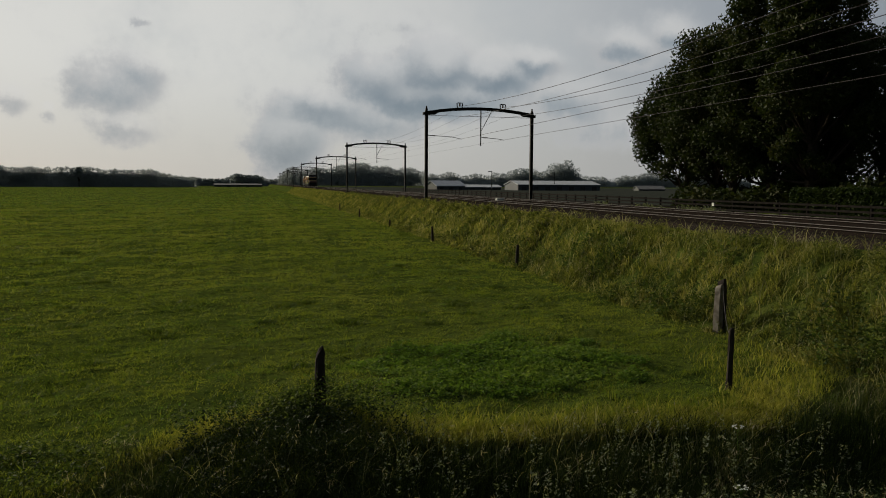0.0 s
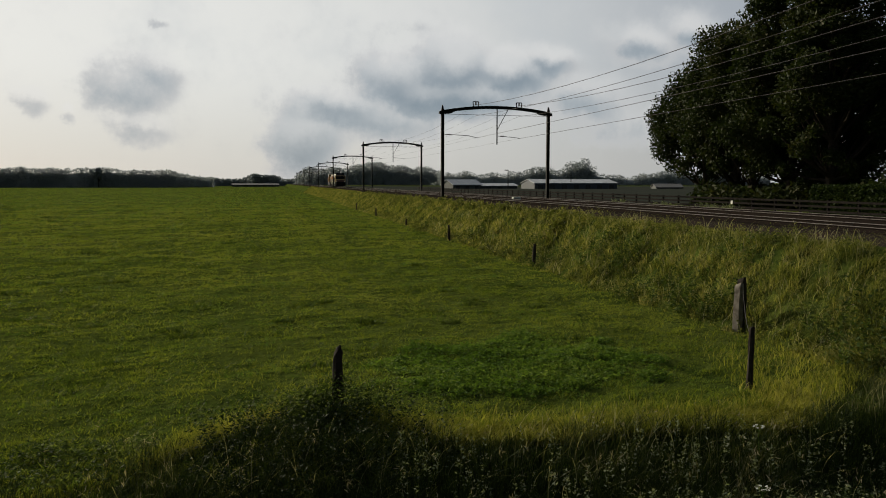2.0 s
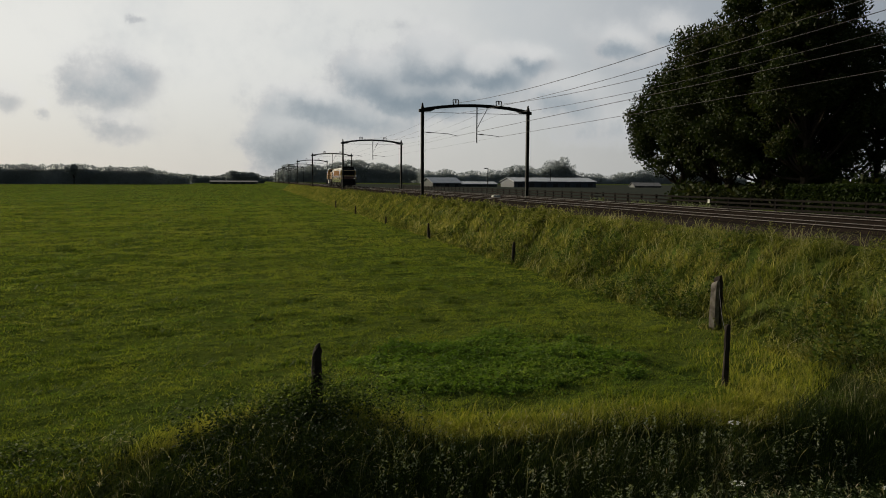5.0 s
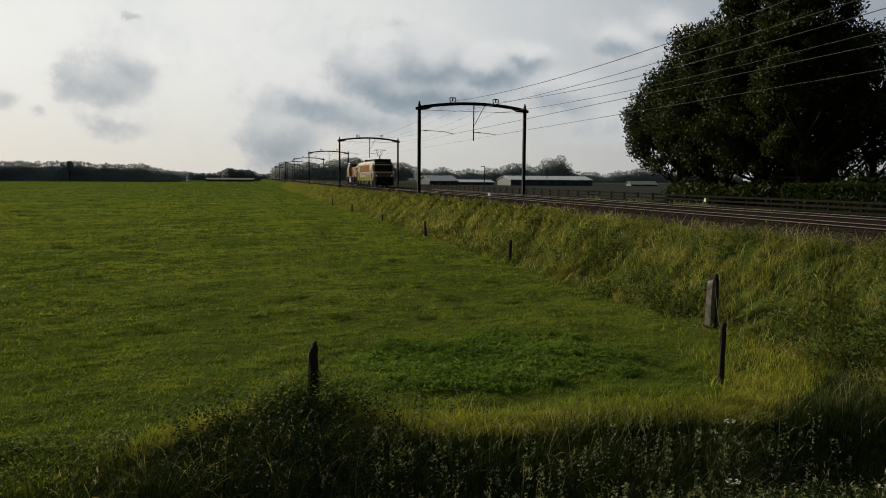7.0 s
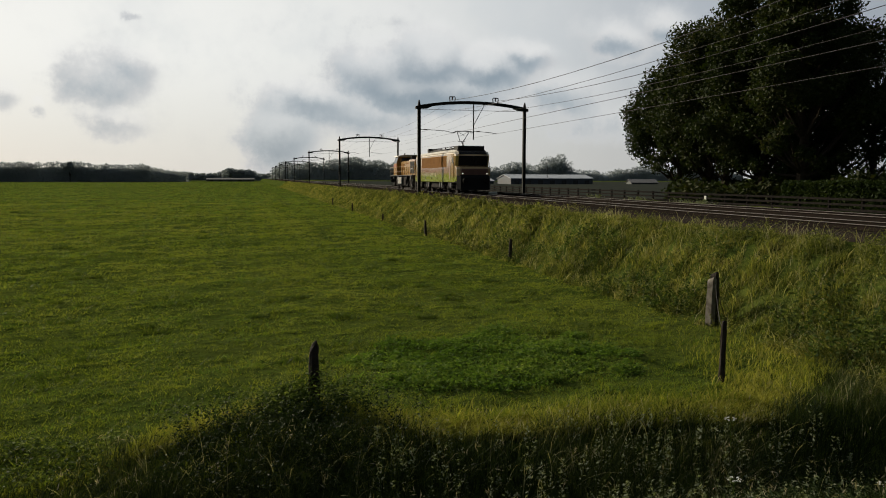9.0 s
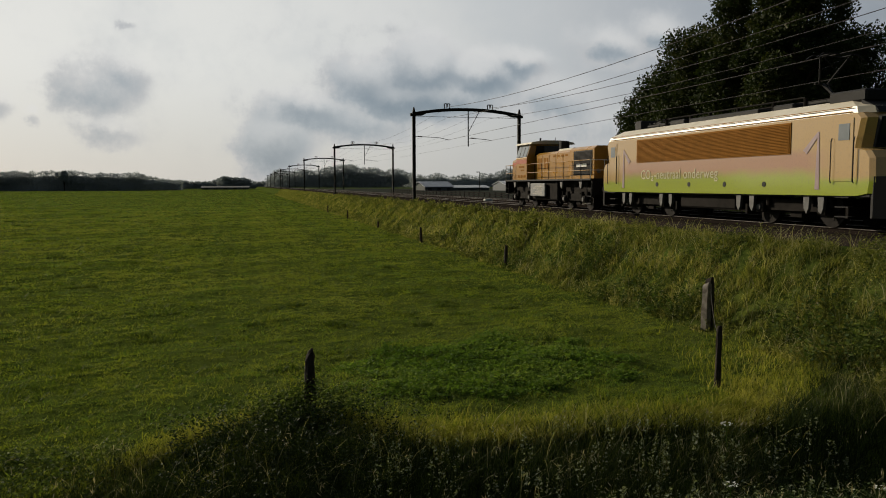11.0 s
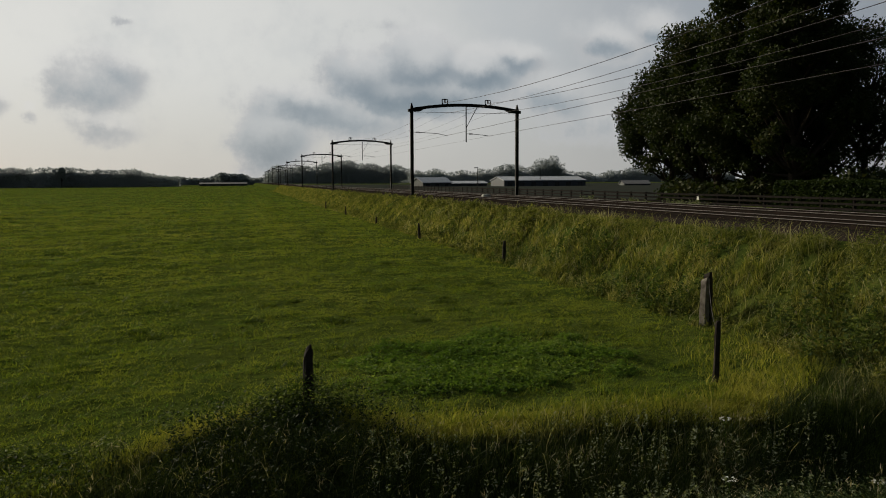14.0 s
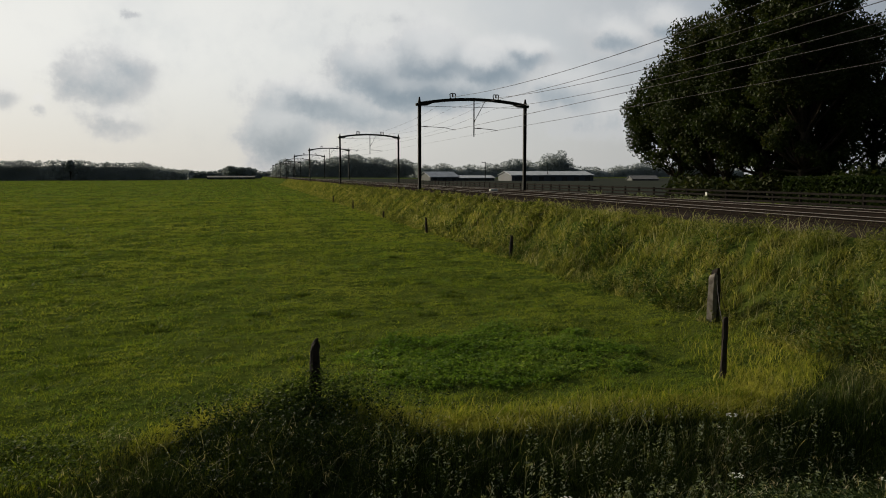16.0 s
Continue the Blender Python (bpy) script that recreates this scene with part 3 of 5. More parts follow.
# ---------------------------------------------------------------- trees


def leaf_cloud(centres, radii, count, size, seed, squash=0.8, fuzz=1.08):
    """Small folded leaf sprays scattered through lobes; returns vertices and quads."""
    r = np.random.default_rng(seed)
    centres, radii = np.asarray(centres, float), np.asarray(radii, float)
    w = radii ** 2
    pick = r.choice(len(centres), count, p=w / w.sum())
    d = r.normal(size=(count, 3))
    d /= np.linalg.norm(d, axis=1, keepdims=True)
    rad = radii[pick] * (1.30 - fuzz + fuzz * r.random(count) ** 0.8)
    pos = centres[pick] + d * rad[:, None] * [1, 1, squash]
    a = r.normal(size=(count, 3)) + d * 0.3
    a /= np.linalg.norm(a, axis=1, keepdims=True)
    b = np.cross(a, r.normal(size=(count, 3)))
    b /= np.linalg.norm(b, axis=1, keepdims=True)
    s = size * (0.5 + 1.0 * r.random(count))[:, None]
    v = np.stack([pos - a * s, pos + b * s * 0.5, pos + a * s, pos - b * s * 0.5], 1)
    f = np.arange(4 * count).reshape(-1, 4)
    return v.reshape(-1, 3), f


def tree(x, y, h, spread, seed, leaves, size, label, low=0.22, leaf=None):
    r = random.Random(seed)
    z0 = float(height(x, y)) - 0.1
    t = empty("tree", pose(x, y, z0), label=label, category="tree", group="trees beyond the fence")
    bm = bmesh.new()
    pts = [Vector((0, 0, 0))]
    for k in range(1, 7):
        pts.append(Vector((r.uniform(-0.25, 0.25) * k * 0.4, r.uniform(-0.25, 0.25) * k * 0.4, h * 0.78 * k / 6)))
    r0 = 0.018 * h + 0.08
    for k in range(6):
        tube(bm, pts[k], pts[k + 1], r0 * (1 - k / 7), r0 * (1 - (k + 1) / 7), 9, k == 0)
    lobes, radii = [], []
    for k in range(46):
        f = low + (0.97 - low) * (k / 45) ** 0.9
        base = pts[min(5, int(f * 0.8 * 6))]
        ang = k * 2.4 + r.uniform(-0.5, 0.5)
        reach = spread * (math.sin(math.pi * min(1, 0.22 + 0.75 * (f - low) / (1 - low))) ** 0.6) * r.uniform(0.55, 0.92)
        end = Vector((math.cos(ang) * reach, math.sin(ang) * reach, h * f))
        start = base + Vector((0, 0, min(0, end.z - base.z - 0.6)))
        start.z = max(start.z, h * 0.12)
        bend = (start + end) / 2 + Vector((0, 0, -0.08 * reach))
        tube(bm, start, bend, 0.30 * r0, 0.2 * r0, 6, False)
        tube(bm, bend, end, 0.2 * r0, 0.04 * r0, 6, False)
        lobes.append(end)
        radii.append(spread * r.uniform(0.13, 0.27) * (0.5 + 0.5 * min(1, (f - low) * 4)))
        lobes.append((bend + end) / 2 + Vector((r.uniform(-1, 1), r.uniform(-1, 1), r.uniform(-0.4, 0.9))))
        radii.append(spread * r.uniform(0.11, 0.24) * (0.5 + 0.5 * min(1, (f - low) * 4)))
    part("trunk", bm, M_BARK, t, "dark furrowed trunk and limbs")
    v, f = leaf_cloud([tuple(c) for c in lobes], radii, leaves, size, seed)
    c = soup("crown", v, f, leaf or M_LEAF)
    c.parent = t
    tagged(c, "dense dark green leaves with gaps")
    return t


DARK_TREE = "tall broad dark green oak with dense leaves beside the railway"
for x, y, h, s, seed, n in ((38.2, 63.0, 11.8, 6.1, 1, 36000), (37.0, 56.5, 14.4, 5.6, 2, 36000), (43.0, 58.5, 14.0, 5.5, 3, 14000), (37.2, 50.0, 17.2, 5.4, 4, 38000), (43.5, 53.0, 17.0, 4.6, 5, 14000), (36.2, 44.6, 17.8, 4.5, 6, 34000), (48.0, 60.0, 14.0, 4.6, 7, 8000), (42.5, 35.0, 11.0, 4.6, 8, 16000), (47.5, 55.0, 14.0, 5.5, 9, 8000), (46.0, 49.0, 13.5, 4.8, 10, 16000), (35.9, 59.6, 10.5, 2.6, 11, 7000), (39.2, 60.5, 11.5, 2.4, 12, 7000), (36.4, 53.4, 12.0, 2.6, 13, 8000)):
    tree(x, y, h, s, seed, int(n * 1.45), 0.125, DARK_TREE, (0.23 if seed < 3 else 0.33) if seed < 3 or seed > 10 else 0.14)


def build_undergrowth():
    """Dark shrubs filling the shade below the trees."""
    r = np.random.default_rng(6)
    lobes = [(r.uniform(max(34.5, 0.72 * yy), 47), yy + r.uniform(-1, 1), 1.75 + r.uniform(0.2, 1.7)) for yy in np.arange(24, 49, 0.30)]
    lobes += [(0.60 * yy + r.uniform(0.3, 8.5), yy, 1.75 + r.uniform(0.1, 0.9)) for yy in np.arange(48, 64, 0.20)]
    v, f = leaf_cloud(lobes, r.uniform(0.8, 1.5, len(lobes)), 34000, 0.19, 6)
    soup("undergrowth", v, f, M_LEAF, label="dark shrubs in the shade below the trees", category="shrubs", kind="stuff")


build_undergrowth()


def build_hedge():
    r = np.random.default_rng(5)
    n = 26000
    y = r.uniform(16, 39.8, n)
    u, w = r.uniform(-1, 1, n), r.uniform(0, 1, n)
    side = r.random(n) < 0.6
    x = np.where(side, 31.5 - 0.5 + 0.1 * r.normal(size=n), 31.5 + u * 0.5)
    z = np.where(side, w * 1.72, 1.72 + 0.05 * r.normal(size=n)) + 1.75
    pos = np.stack([x, y, z], 1)
    a = r.normal(size=(n, 3))
    a /= np.linalg.norm(a, axis=1, keepdims=True)
    b = np.cross(a, r.normal(size=(n, 3)))
    b /= np.linalg.norm(b, axis=1, keepdims=True)
    s = 0.08 * (0.6 + r.random(n))[:, None]
    v = np.stack([pos - a * s, pos + b * s * 0.6, pos + a * s, pos - b * s * 0.6], 1).reshape(-1, 3)
    h = soup("hedge", v, np.arange(4 * n).reshape(-1, 4), M_HEDGE, label="clipped green hedge behind the wooden fence", category="hedge")
    bm = bmesh.new()
    box(bm, 31.1, 31.9, 16, 39.7, 1.6, 3.32)
    part("hedge_core", bm, M_HEDGE, h)


build_hedge()


def build_wood(name, line, count, depth, size, seed, label, squash=0.75, rough=0.10):
    """A far wood: a skyline of (x, y, height) filled with leafy lobes down to the ground."""
    r = np.random.default_rng(seed)
    line = np.asarray(line, float)
    seg = np.hypot(np.diff(line[:, 0]), np.diff(line[:, 1]))
    cum = np.concatenate([[0], np.cumsum(seg)])
    lobes, radii = [], []
    for s in np.arange(0, cum[-1], 3.0):
        x, y, h = (np.interp(s, cum, line[:, i]) * (1.13 if i == 2 else 1) for i in range(3))
        h *= 1 + rough * math.sin(s * 0.11) + 0.8 * rough * math.sin(s * 0.31 + 1) + 0.3 * rough * r.normal()
        for _ in range(2):
            rad = h * r.uniform(0.16, 0.32)
            for z in np.linspace(rad * 0.6, h - rad * squash * r.uniform(0.85, 1.25), 3):
                lobes.append((x + r.normal() * 1.5, y + r.uniform(0, depth), z + 0.3))
                radii.append(rad * 0.85)
    v, f = leaf_cloud(lobes, radii, count, size, seed, squash, 0.5)
    # the dense heart of the wood behind its outer leaves
    ss = np.arange(0, cum[-1], 3.0)
    x, y, h = (np.interp(ss, cum, line[:, i]) for i in range(3))
    h = h * (0.88 + rough * np.sin(ss * 0.11) + 0.8 * rough * np.sin(ss * 0.31 + 1))
    m = len(ss)
    core = np.concatenate([np.stack([x + d * 0.2, y + d, h * g], 1) for d, g in ((0.8, 0.0), (1.6, 0.55), (depth * 0.5 + 1, 1.0), (depth + 2, 0.5), (depth + 3, 0.0))])
    i = np.arange(m - 1)
    quads = np.concatenate([np.stack([k * m + i, k * m + i + 1, (k + 1) * m + i + 1, (k + 1) * m + i], 1) for k in range(4)])
    f = np.concatenate([f, quads + len(v)])
    v = np.concatenate([v, core])
    soup(name, v, f, M_HAZELEAF, label=label, category="wood", kind="stuff")


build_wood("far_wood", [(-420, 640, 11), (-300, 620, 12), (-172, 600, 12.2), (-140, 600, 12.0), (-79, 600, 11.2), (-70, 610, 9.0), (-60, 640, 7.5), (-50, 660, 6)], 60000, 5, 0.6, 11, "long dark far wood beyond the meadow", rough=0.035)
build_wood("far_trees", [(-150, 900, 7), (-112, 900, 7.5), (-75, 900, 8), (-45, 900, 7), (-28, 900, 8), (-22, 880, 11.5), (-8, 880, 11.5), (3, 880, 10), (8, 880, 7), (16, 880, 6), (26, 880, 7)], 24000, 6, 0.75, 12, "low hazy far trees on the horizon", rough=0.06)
build_wood("lineside_wood", [(20, 640, 8), (28, 620, 12), (50, 600, 15.5), (60, 600, 12.5), (72, 590, 15), (88, 590, 17), (110, 600, 12.5), (128, 600, 11.5)], 30000, 8, 0.58, 13, "wood on the far side of the railway in haze-tinted grey-green")
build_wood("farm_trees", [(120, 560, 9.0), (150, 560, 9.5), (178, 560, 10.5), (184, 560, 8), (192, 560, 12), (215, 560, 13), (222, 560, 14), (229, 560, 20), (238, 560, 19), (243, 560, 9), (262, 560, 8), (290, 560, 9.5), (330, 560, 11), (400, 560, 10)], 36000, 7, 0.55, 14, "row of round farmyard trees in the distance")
tree(-124, 598, 14.2, 2.6, 31, 1500, 0.9, "lone round tree standing above the far wood", 0.5, M_HAZELEAF)

# ---------------------------------------------------------------- farm buildings

M_ROOF_L = worn("pale_sheet_roof", (0.42, 0.45, 0.48), (0.34, 0.37, 0.40), 0.6, 0.6)
M_ROOF_D = worn("dark_roof", (0.07, 0.072, 0.075), (0.10, 0.098, 0.095), 0.6, 0.7)
M_WALL_D = worn("dark_blue_cladding", (0.06, 0.075, 0.09), (0.08, 0.09, 0.10), 0.5, 0.7)
M_WALL_G = worn("grey_green_wall", (0.075, 0.088, 0.085), (0.06, 0.07, 0.068), 0.5, 0.8)
M_GLASS_D = worn("dark_window", (0.03, 0.035, 0.04), (0.05, 0.05, 0.055), 1, 0.15)


def shed(x, y, w, d, eave, ridge, wall, roof, label, turn=0.0, doors=4):
    z0 = float(height(x, y)) - 0.05
    s = empty("barn", pose(x, y, z0, 0, 0, turn), label=label, category="barn", group="farm buildings")
    bm = bmesh.new()
    prism(bm, [(-d / 2, 0), (d / 2, 0), (d / 2, eave), (0, ridge - 0.1), (-d / 2, eave)], "x", 0, w)
    part("wall", bm, wall, s)
    for sg in (-1, 1):
        bm = bmesh.new()
        prism(bm, [(sg * (d / 2 + 0.4), eave - 0.12), (0, ridge), (0, ridge + 0.15), (sg * (d / 2 + 0.4), eave + 0.05)], "x", -0.3, w + 0.3)
        part("roof", bm, roof, s)
    for k in range(doors):
        bm = bmesh.new()
        x0 = w * (k + 0.3) / doors
        box(bm, x0, x0 + w / doors * 0.4, -d / 2 - 0.06, -d / 2 + 0.02, 0.1, eave * 0.7)
        part("door" if k % 2 else "window", bm, M_GLASS_D, s)
    return s


shed(83, 246, 29, 14, 2.0, 3.2, M_WALL_D, M_ROOF_L, "long dark cattle shed with pale sheet roof", 0, 7)
shed(54, 240, 10, 9, 1.3, 2.9, M_WALL_G, M_ROOF_L, "small grey barn with pale roof", 12, 3)
shed(64, 252, 16, 8, 1.0, 1.7, M_WALL_G, M_ROOF_L, "low grey shed with flat pale roof", 0, 4)
shed(129, 246, 9, 8, 0.6, 1.7, M_WALL_G, M_ROOF_D, "small grey-roofed barn beside dark trees", -14, 2)
shed(-36, 700, 40, 10, 1.8, 2.9, M_WALL_G, M_ROOF_D, "low grey-roofed sheds far across the meadow", 0, 5)


def pole_lamp(x, y, h, arm, label):
    z0 = float(height(x, y)) - 0.1
    p = empty("street_lamp", pose(x, y, z0), label=label, category="street lamp", group="distant lamps")
    bm = bmesh.new()
    tube(bm, (0, 0, 0), (0, 0, h), 0.13, 0.08, 8)
    part("pole", bm, M_MAST, p)
    bm = bmesh.new()
    box(bm, -arm, 0.1, -0.12, 0.12, h - 0.05, h + 0.16, 0.03)
    part("lamp_head", bm, M_MAST, p)


pole_lamp(61.9, 200, 5.4, 1.0, "dark street lamp with a short arm far beyond the tracks")
pole_lamp(96, 240, 6.0, 0.1, "slim dark pole beside the cattle shed")

# ---------------------------------------------------------------- grass


def blades(name, x, y, h, w, lean, mat, seed, segs=2, sink=0.02, drift=0.25, **tags):
    """One bent strip of grass at each x, y."""
    r = np.random.default_rng(seed)
    n = len(x)
    z = height(x, y) - sink
    ang, tilt = r.uniform(0, 2 * np.pi, n), r.uniform(0, 2 * np.pi, n)
    ax, ay = np.cos(ang) * w / 2, np.sin(ang) * w / 2
    bend = h * lean * r.uniform(0.2, 1.3, n)
    bx, by = np.cos(tilt) * bend + drift * bend, np.sin(tilt) * bend
    rows = []
    for k in range(segs):
        f = k / segs
        cx, cy, cz = x + bx * f * f, y + by * f * f, z + h * f * (1 - 0.15 * lean * f)
        t = 1 - 0.55 * f
        rows += [np.stack([cx - ax * t, cy - ay * t, cz], 1), np.stack([cx + ax * t, cy + ay * t, cz], 1)]
    rows.append(np.stack([x + bx, y + by, z + h * (1 - 0.25 * lean)], 1))
    v = np.stack(rows, 1)
    m = 2 * segs + 1
    tri = []
    for k in range(segs - 1):
        tri += [(2 * k, 2 * k + 1, 2 * k + 3), (2 * k, 2 * k + 3, 2 * k + 2)]
    tri.append((2 * segs - 2, 2 * segs - 1, 2 * segs))
    f = (np.arange(n)[:, None, None] * m + np.array(tri)[None]).reshape(-1, 3)
    return soup(name, v.reshape(-1, 3), f, mat, kind="stuff", **tags), v[:, -1]


def wedge(n, y0, y1, seed, power=2.0, left=-0.36, right=1.04, most=1e6):
    """Places in the wedge of ground ahead, thinning with distance."""
    r = np.random.default_rng(seed)
    u = r.random(n)
    y = (y0 ** (2 - power) + u * (y1 ** (2 - power) - y0 ** (2 - power))) ** (1 / (2 - power)) if power != 2 else y0 * (y1 / y0) ** u
    return r.uniform(left * y, np.minimum(right * y, most), n), y


def lush_and_far_shade(x, y, r):
    """The darker green lush patch near the corner post, scraps elsewhere, and more far out for shade."""
    odd = 0.5 * wave(x, y * 2.2, 1.9, 5.0) + 0.35 * wave(x, y * 2.0, 0.55, 1.0) + 0.45 * r.normal(size=len(x))
    ring = ((x - 4.6) / 3.3) ** 2 + ((y - 14.0 - 0.12 * x) / 2.6) ** 2
    # dark share grows with distance to stand for the shaded sides of tussocks
    return (odd > 0.72 - 0.6 * ramp(y, 35, 160)) | (ring < 0.75 + 0.5 * wave(x, y, 0.6) + 0.25 * r.normal(size=len(x)))


def build_meadow():
    x, y = wedge(430000, 9.4, 620, 21, 2.45, -0.42, 1.04, 11.2)
    r = np.random.default_rng(22)
    lush = lush_and_far_shade(x, y, r)
    worn_down = 0.75 + 0.35 * wave(x, y * 1.6, 0.30, 2.0) + 0.25 * wave(x, y, 1.5, 7.0)
    h = (0.024 + 0.040 * r.random(len(x))) * (1 + np.minimum(y, 90) / 45) * np.where(lush, 1.5, 1.0) * np.clip(worn_down, 0.25, 1.7)
    w = (0.012 + 0.014 * r.random(len(x))) * (0.6 + y / 14)
    for m, name, mat, words in ((~lush, "meadow_grass", M_FIELD, "short yellow-green grazed meadow grass"), (lush, "lush_grass", M_LUSH, "darker lush tufts of meadow grass, thicker far out for shade")):
        blades(name, x[m], y[m], h[m], w[m], 1.1, mat, 23, 1, drift=0.0, label=words, category="grass")


build_meadow()


def tufts(cx, cy, per, wide, h, w, seed, name, mat, label, lean=0.9, segs=1):
    """Small tufts of grass: per blades round each centre, tallest in the middle."""
    r = np.random.default_rng(seed)
    m = len(cx)
    a, d = r.uniform(0, 2 * np.pi, (m, per)), np.sqrt(r.random((m, per)))
    x = (cx[:, None] + np.cos(a) * d * wide[:, None] * 1.5).ravel()
    y = (cy[:, None] + np.sin(a) * d * wide[:, None]).ravel()
    hh = np.repeat(h, per) * (0.6 + 0.6 * r.random(m * per)) * (1.15 - 0.6 * d.ravel() ** 2)
    return blades(name, x, y, hh, np.repeat(w, per) * (0.6 + 0.8 * r.random(m * per)), lean, mat, seed + 1, segs, label=label, category="grass")


def build_small_tufts():
    """Uneven grazed turf: thousands of small tufts that shade one another."""
    r = np.random.default_rng(141)
    cx, cy = wedge(25000, 9.6, 130, 142, 2.4, -0.42, 1.0, 10.8)
    keep = (r.random(len(cx)) < 0.55 + 0.45 * wave(cx, cy * 1.5, 0.8, 4.0))
    cx, cy = cx[keep], cy[keep]
    lush = lush_and_far_shade(cx, cy, r)
    big = r.random(len(cx)) ** 2
    wide = (0.04 + 0.11 * big) * (1 + cy / 60)
    h = (0.050 + 0.085 * big) * (1 + cy / 60)
    w = 0.012 * (0.6 + cy / 14)
    for m, name, mat, words, sd in ((~lush, "turf_tufts", M_FIELD, "small sunlit tufts in the grazed turf", 143), (lush, "lush_tufts", M_LUSH, "lush deep green tufts in the turf, more far out for shade", 145)):
        tufts(cx[m], cy[m], 11, wide[m], h[m], w[m], sd, name, mat, words)
    # broad-leaved clover in the lush patch
    x, y = r.uniform(0.5, 9.3, 11000), r.uniform(11.6, 18.4, 11000)
    m = (((x - 4.6) / 3.3) ** 2 + ((y - 14.0 - 0.12 * x) / 2.6) ** 2) < 0.7 + 0.6 * wave(x, y, 0.6)
    x, y = x[m], y[m]
    stalks("clover_leaves", x, y, (0.05 + 0.09 * r.random(len(x))) * (1 + 0.7 * wave(x, y, 0.33, 3.0)), 7, 0.030, M_LUSH, 147, 0.07, 0.3, label="broad-leaved clover and docks in the lush patch", category="weeds")


def build_tussocks():
    """Raised tufts strewn over the meadow."""
    r = np.random.default_rng(41)
    n = 250
    cx, cy = wedge(n, 14, 130, 42, 1.5, -0.36, 0.6)
    keep = cx < 10.3
    cx, cy = cx[keep], cy[keep]
    per = 110
    wide = (0.12 + 0.5 * r.random(len(cx)) ** 2) * (1 + cy / 70)
    a, d = r.uniform(0, 2 * np.pi, (len(cx), per)), np.sqrt(r.random((len(cx), per)))
    x = (cx[:, None] + np.cos(a) * d * wide[:, None] * 2.0).ravel()
    y = (cy[:, None] + np.sin(a) * d * wide[:, None]).ravel()
    far = np.repeat(cy, per)
    h = (0.09 + 0.12 * r.random(len(x))) * (1.1 - 0.6 * d.ravel() ** 2) * (1 + far / 160)
    blades("grass_tussocks", x, y, h, (0.015 + 0.012 * r.random(len(x))) * (0.7 + far / 18), 0.9, M_TUSSOCK, 43, 1, label="dark green tussocks strewn over the meadow", category="grass")


build_tussocks()


def build_bank():
    """Long rough grass on the railway embankment, in clumps with dark gaps."""
    r = np.random.default_rng(51)
    n = 150000
    y = 9.5 * (300 / 9.5) ** r.random(n)
    x = r.uniform(10.9, 15.1, n)
    clump = 0.62 + 0.75 * wave(x, y, 0.27, 2.0) + 0.5 * wave(x, y, 0.9, 9.0) + 0.3 * wave(x, y, 2.6, 1.0)
    keep = clump > 0.12 + 0.25 * r.random(n)
    x, y, clump = x[keep], y[keep], clump[keep]
    n = len(x)
    h = (0.16 + 0.32 * r.random(n)) * np.clip(clump, 0.2, 1.7) * (1 - 0.45 * ramp(x, 14.2, 15.0)) * (0.6 + 0.4 * ramp(y, 10, 19))
    w = (0.007 + 0.007 * r.random(n)) * (0.6 + y / 12)
    ob, tips = blades("embankment_grass", x, y, h, w, 0.95, M_TALL, 52, 2, label="long rough yellow-green grass on the embankment", category="grass")
    pick = (h > 0.42) & (r.random(n) < 0.10) & (y < 60)
    seeds(tips[pick], 0.05, "embankment_seed_heads", 53)
    # low leafy growth between the grass
    m = 9000
    y = 10.0 * (120 / 10.0) ** r.random(m)
    x = r.uniform(10.9, 14.6, m)
    patch = wave(x, y, 0.75, 12.0) + 0.5 * wave(x, y, 2.2, 5.0)
    keep = patch > 0.05 + 0.3 * r.random(m)
    x, y, patch = x[keep], y[keep], patch[keep]
    hh = (0.14 + 0.36 * r.random(len(x))) * np.clip(0.5 + patch, 0.4, 1.3)
    near = y < 34
    for k, (sel, size) in enumerate(((near, 0.032), (~near, 0.075))):
        stalks("embankment_herbs", x[sel], y[sel], hh[sel], 11, size, M_HERB, 54 + k, 0.13, 0.15, label="leafy nettles and herbs among the embankment grass", category="weeds")


def seeds(tips, size, name, seed):
    r = np.random.default_rng(seed)
    n = len(tips)
    k = 4
    p = np.repeat(tips, k, 0) + r.normal(size=(n * k, 3)) * [size * 0.5, size * 0.5, size]
    a = r.normal(size=(n * k, 3)) * [0.5, 0.5, 1]
    a /= np.linalg.norm(a, axis=1, keepdims=True)
    b = np.cross(a, r.normal(size=(n * k, 3)))
    b /= np.linalg.norm(b, axis=1, keepdims=True)
    s = size * (0.6 + 0.6 * r.random(n * k))[:, None]
    v = np.stack([p - a * s, p + b * s * 0.13, p + a * s, p - b * s * 0.13], 1).reshape(-1, 3)
    soup(name, v, np.arange(4 * n * k).reshape(-1, 4), M_SEED, label="pale dry seed heads on tall grass stems", category="seed heads", kind="stuff")



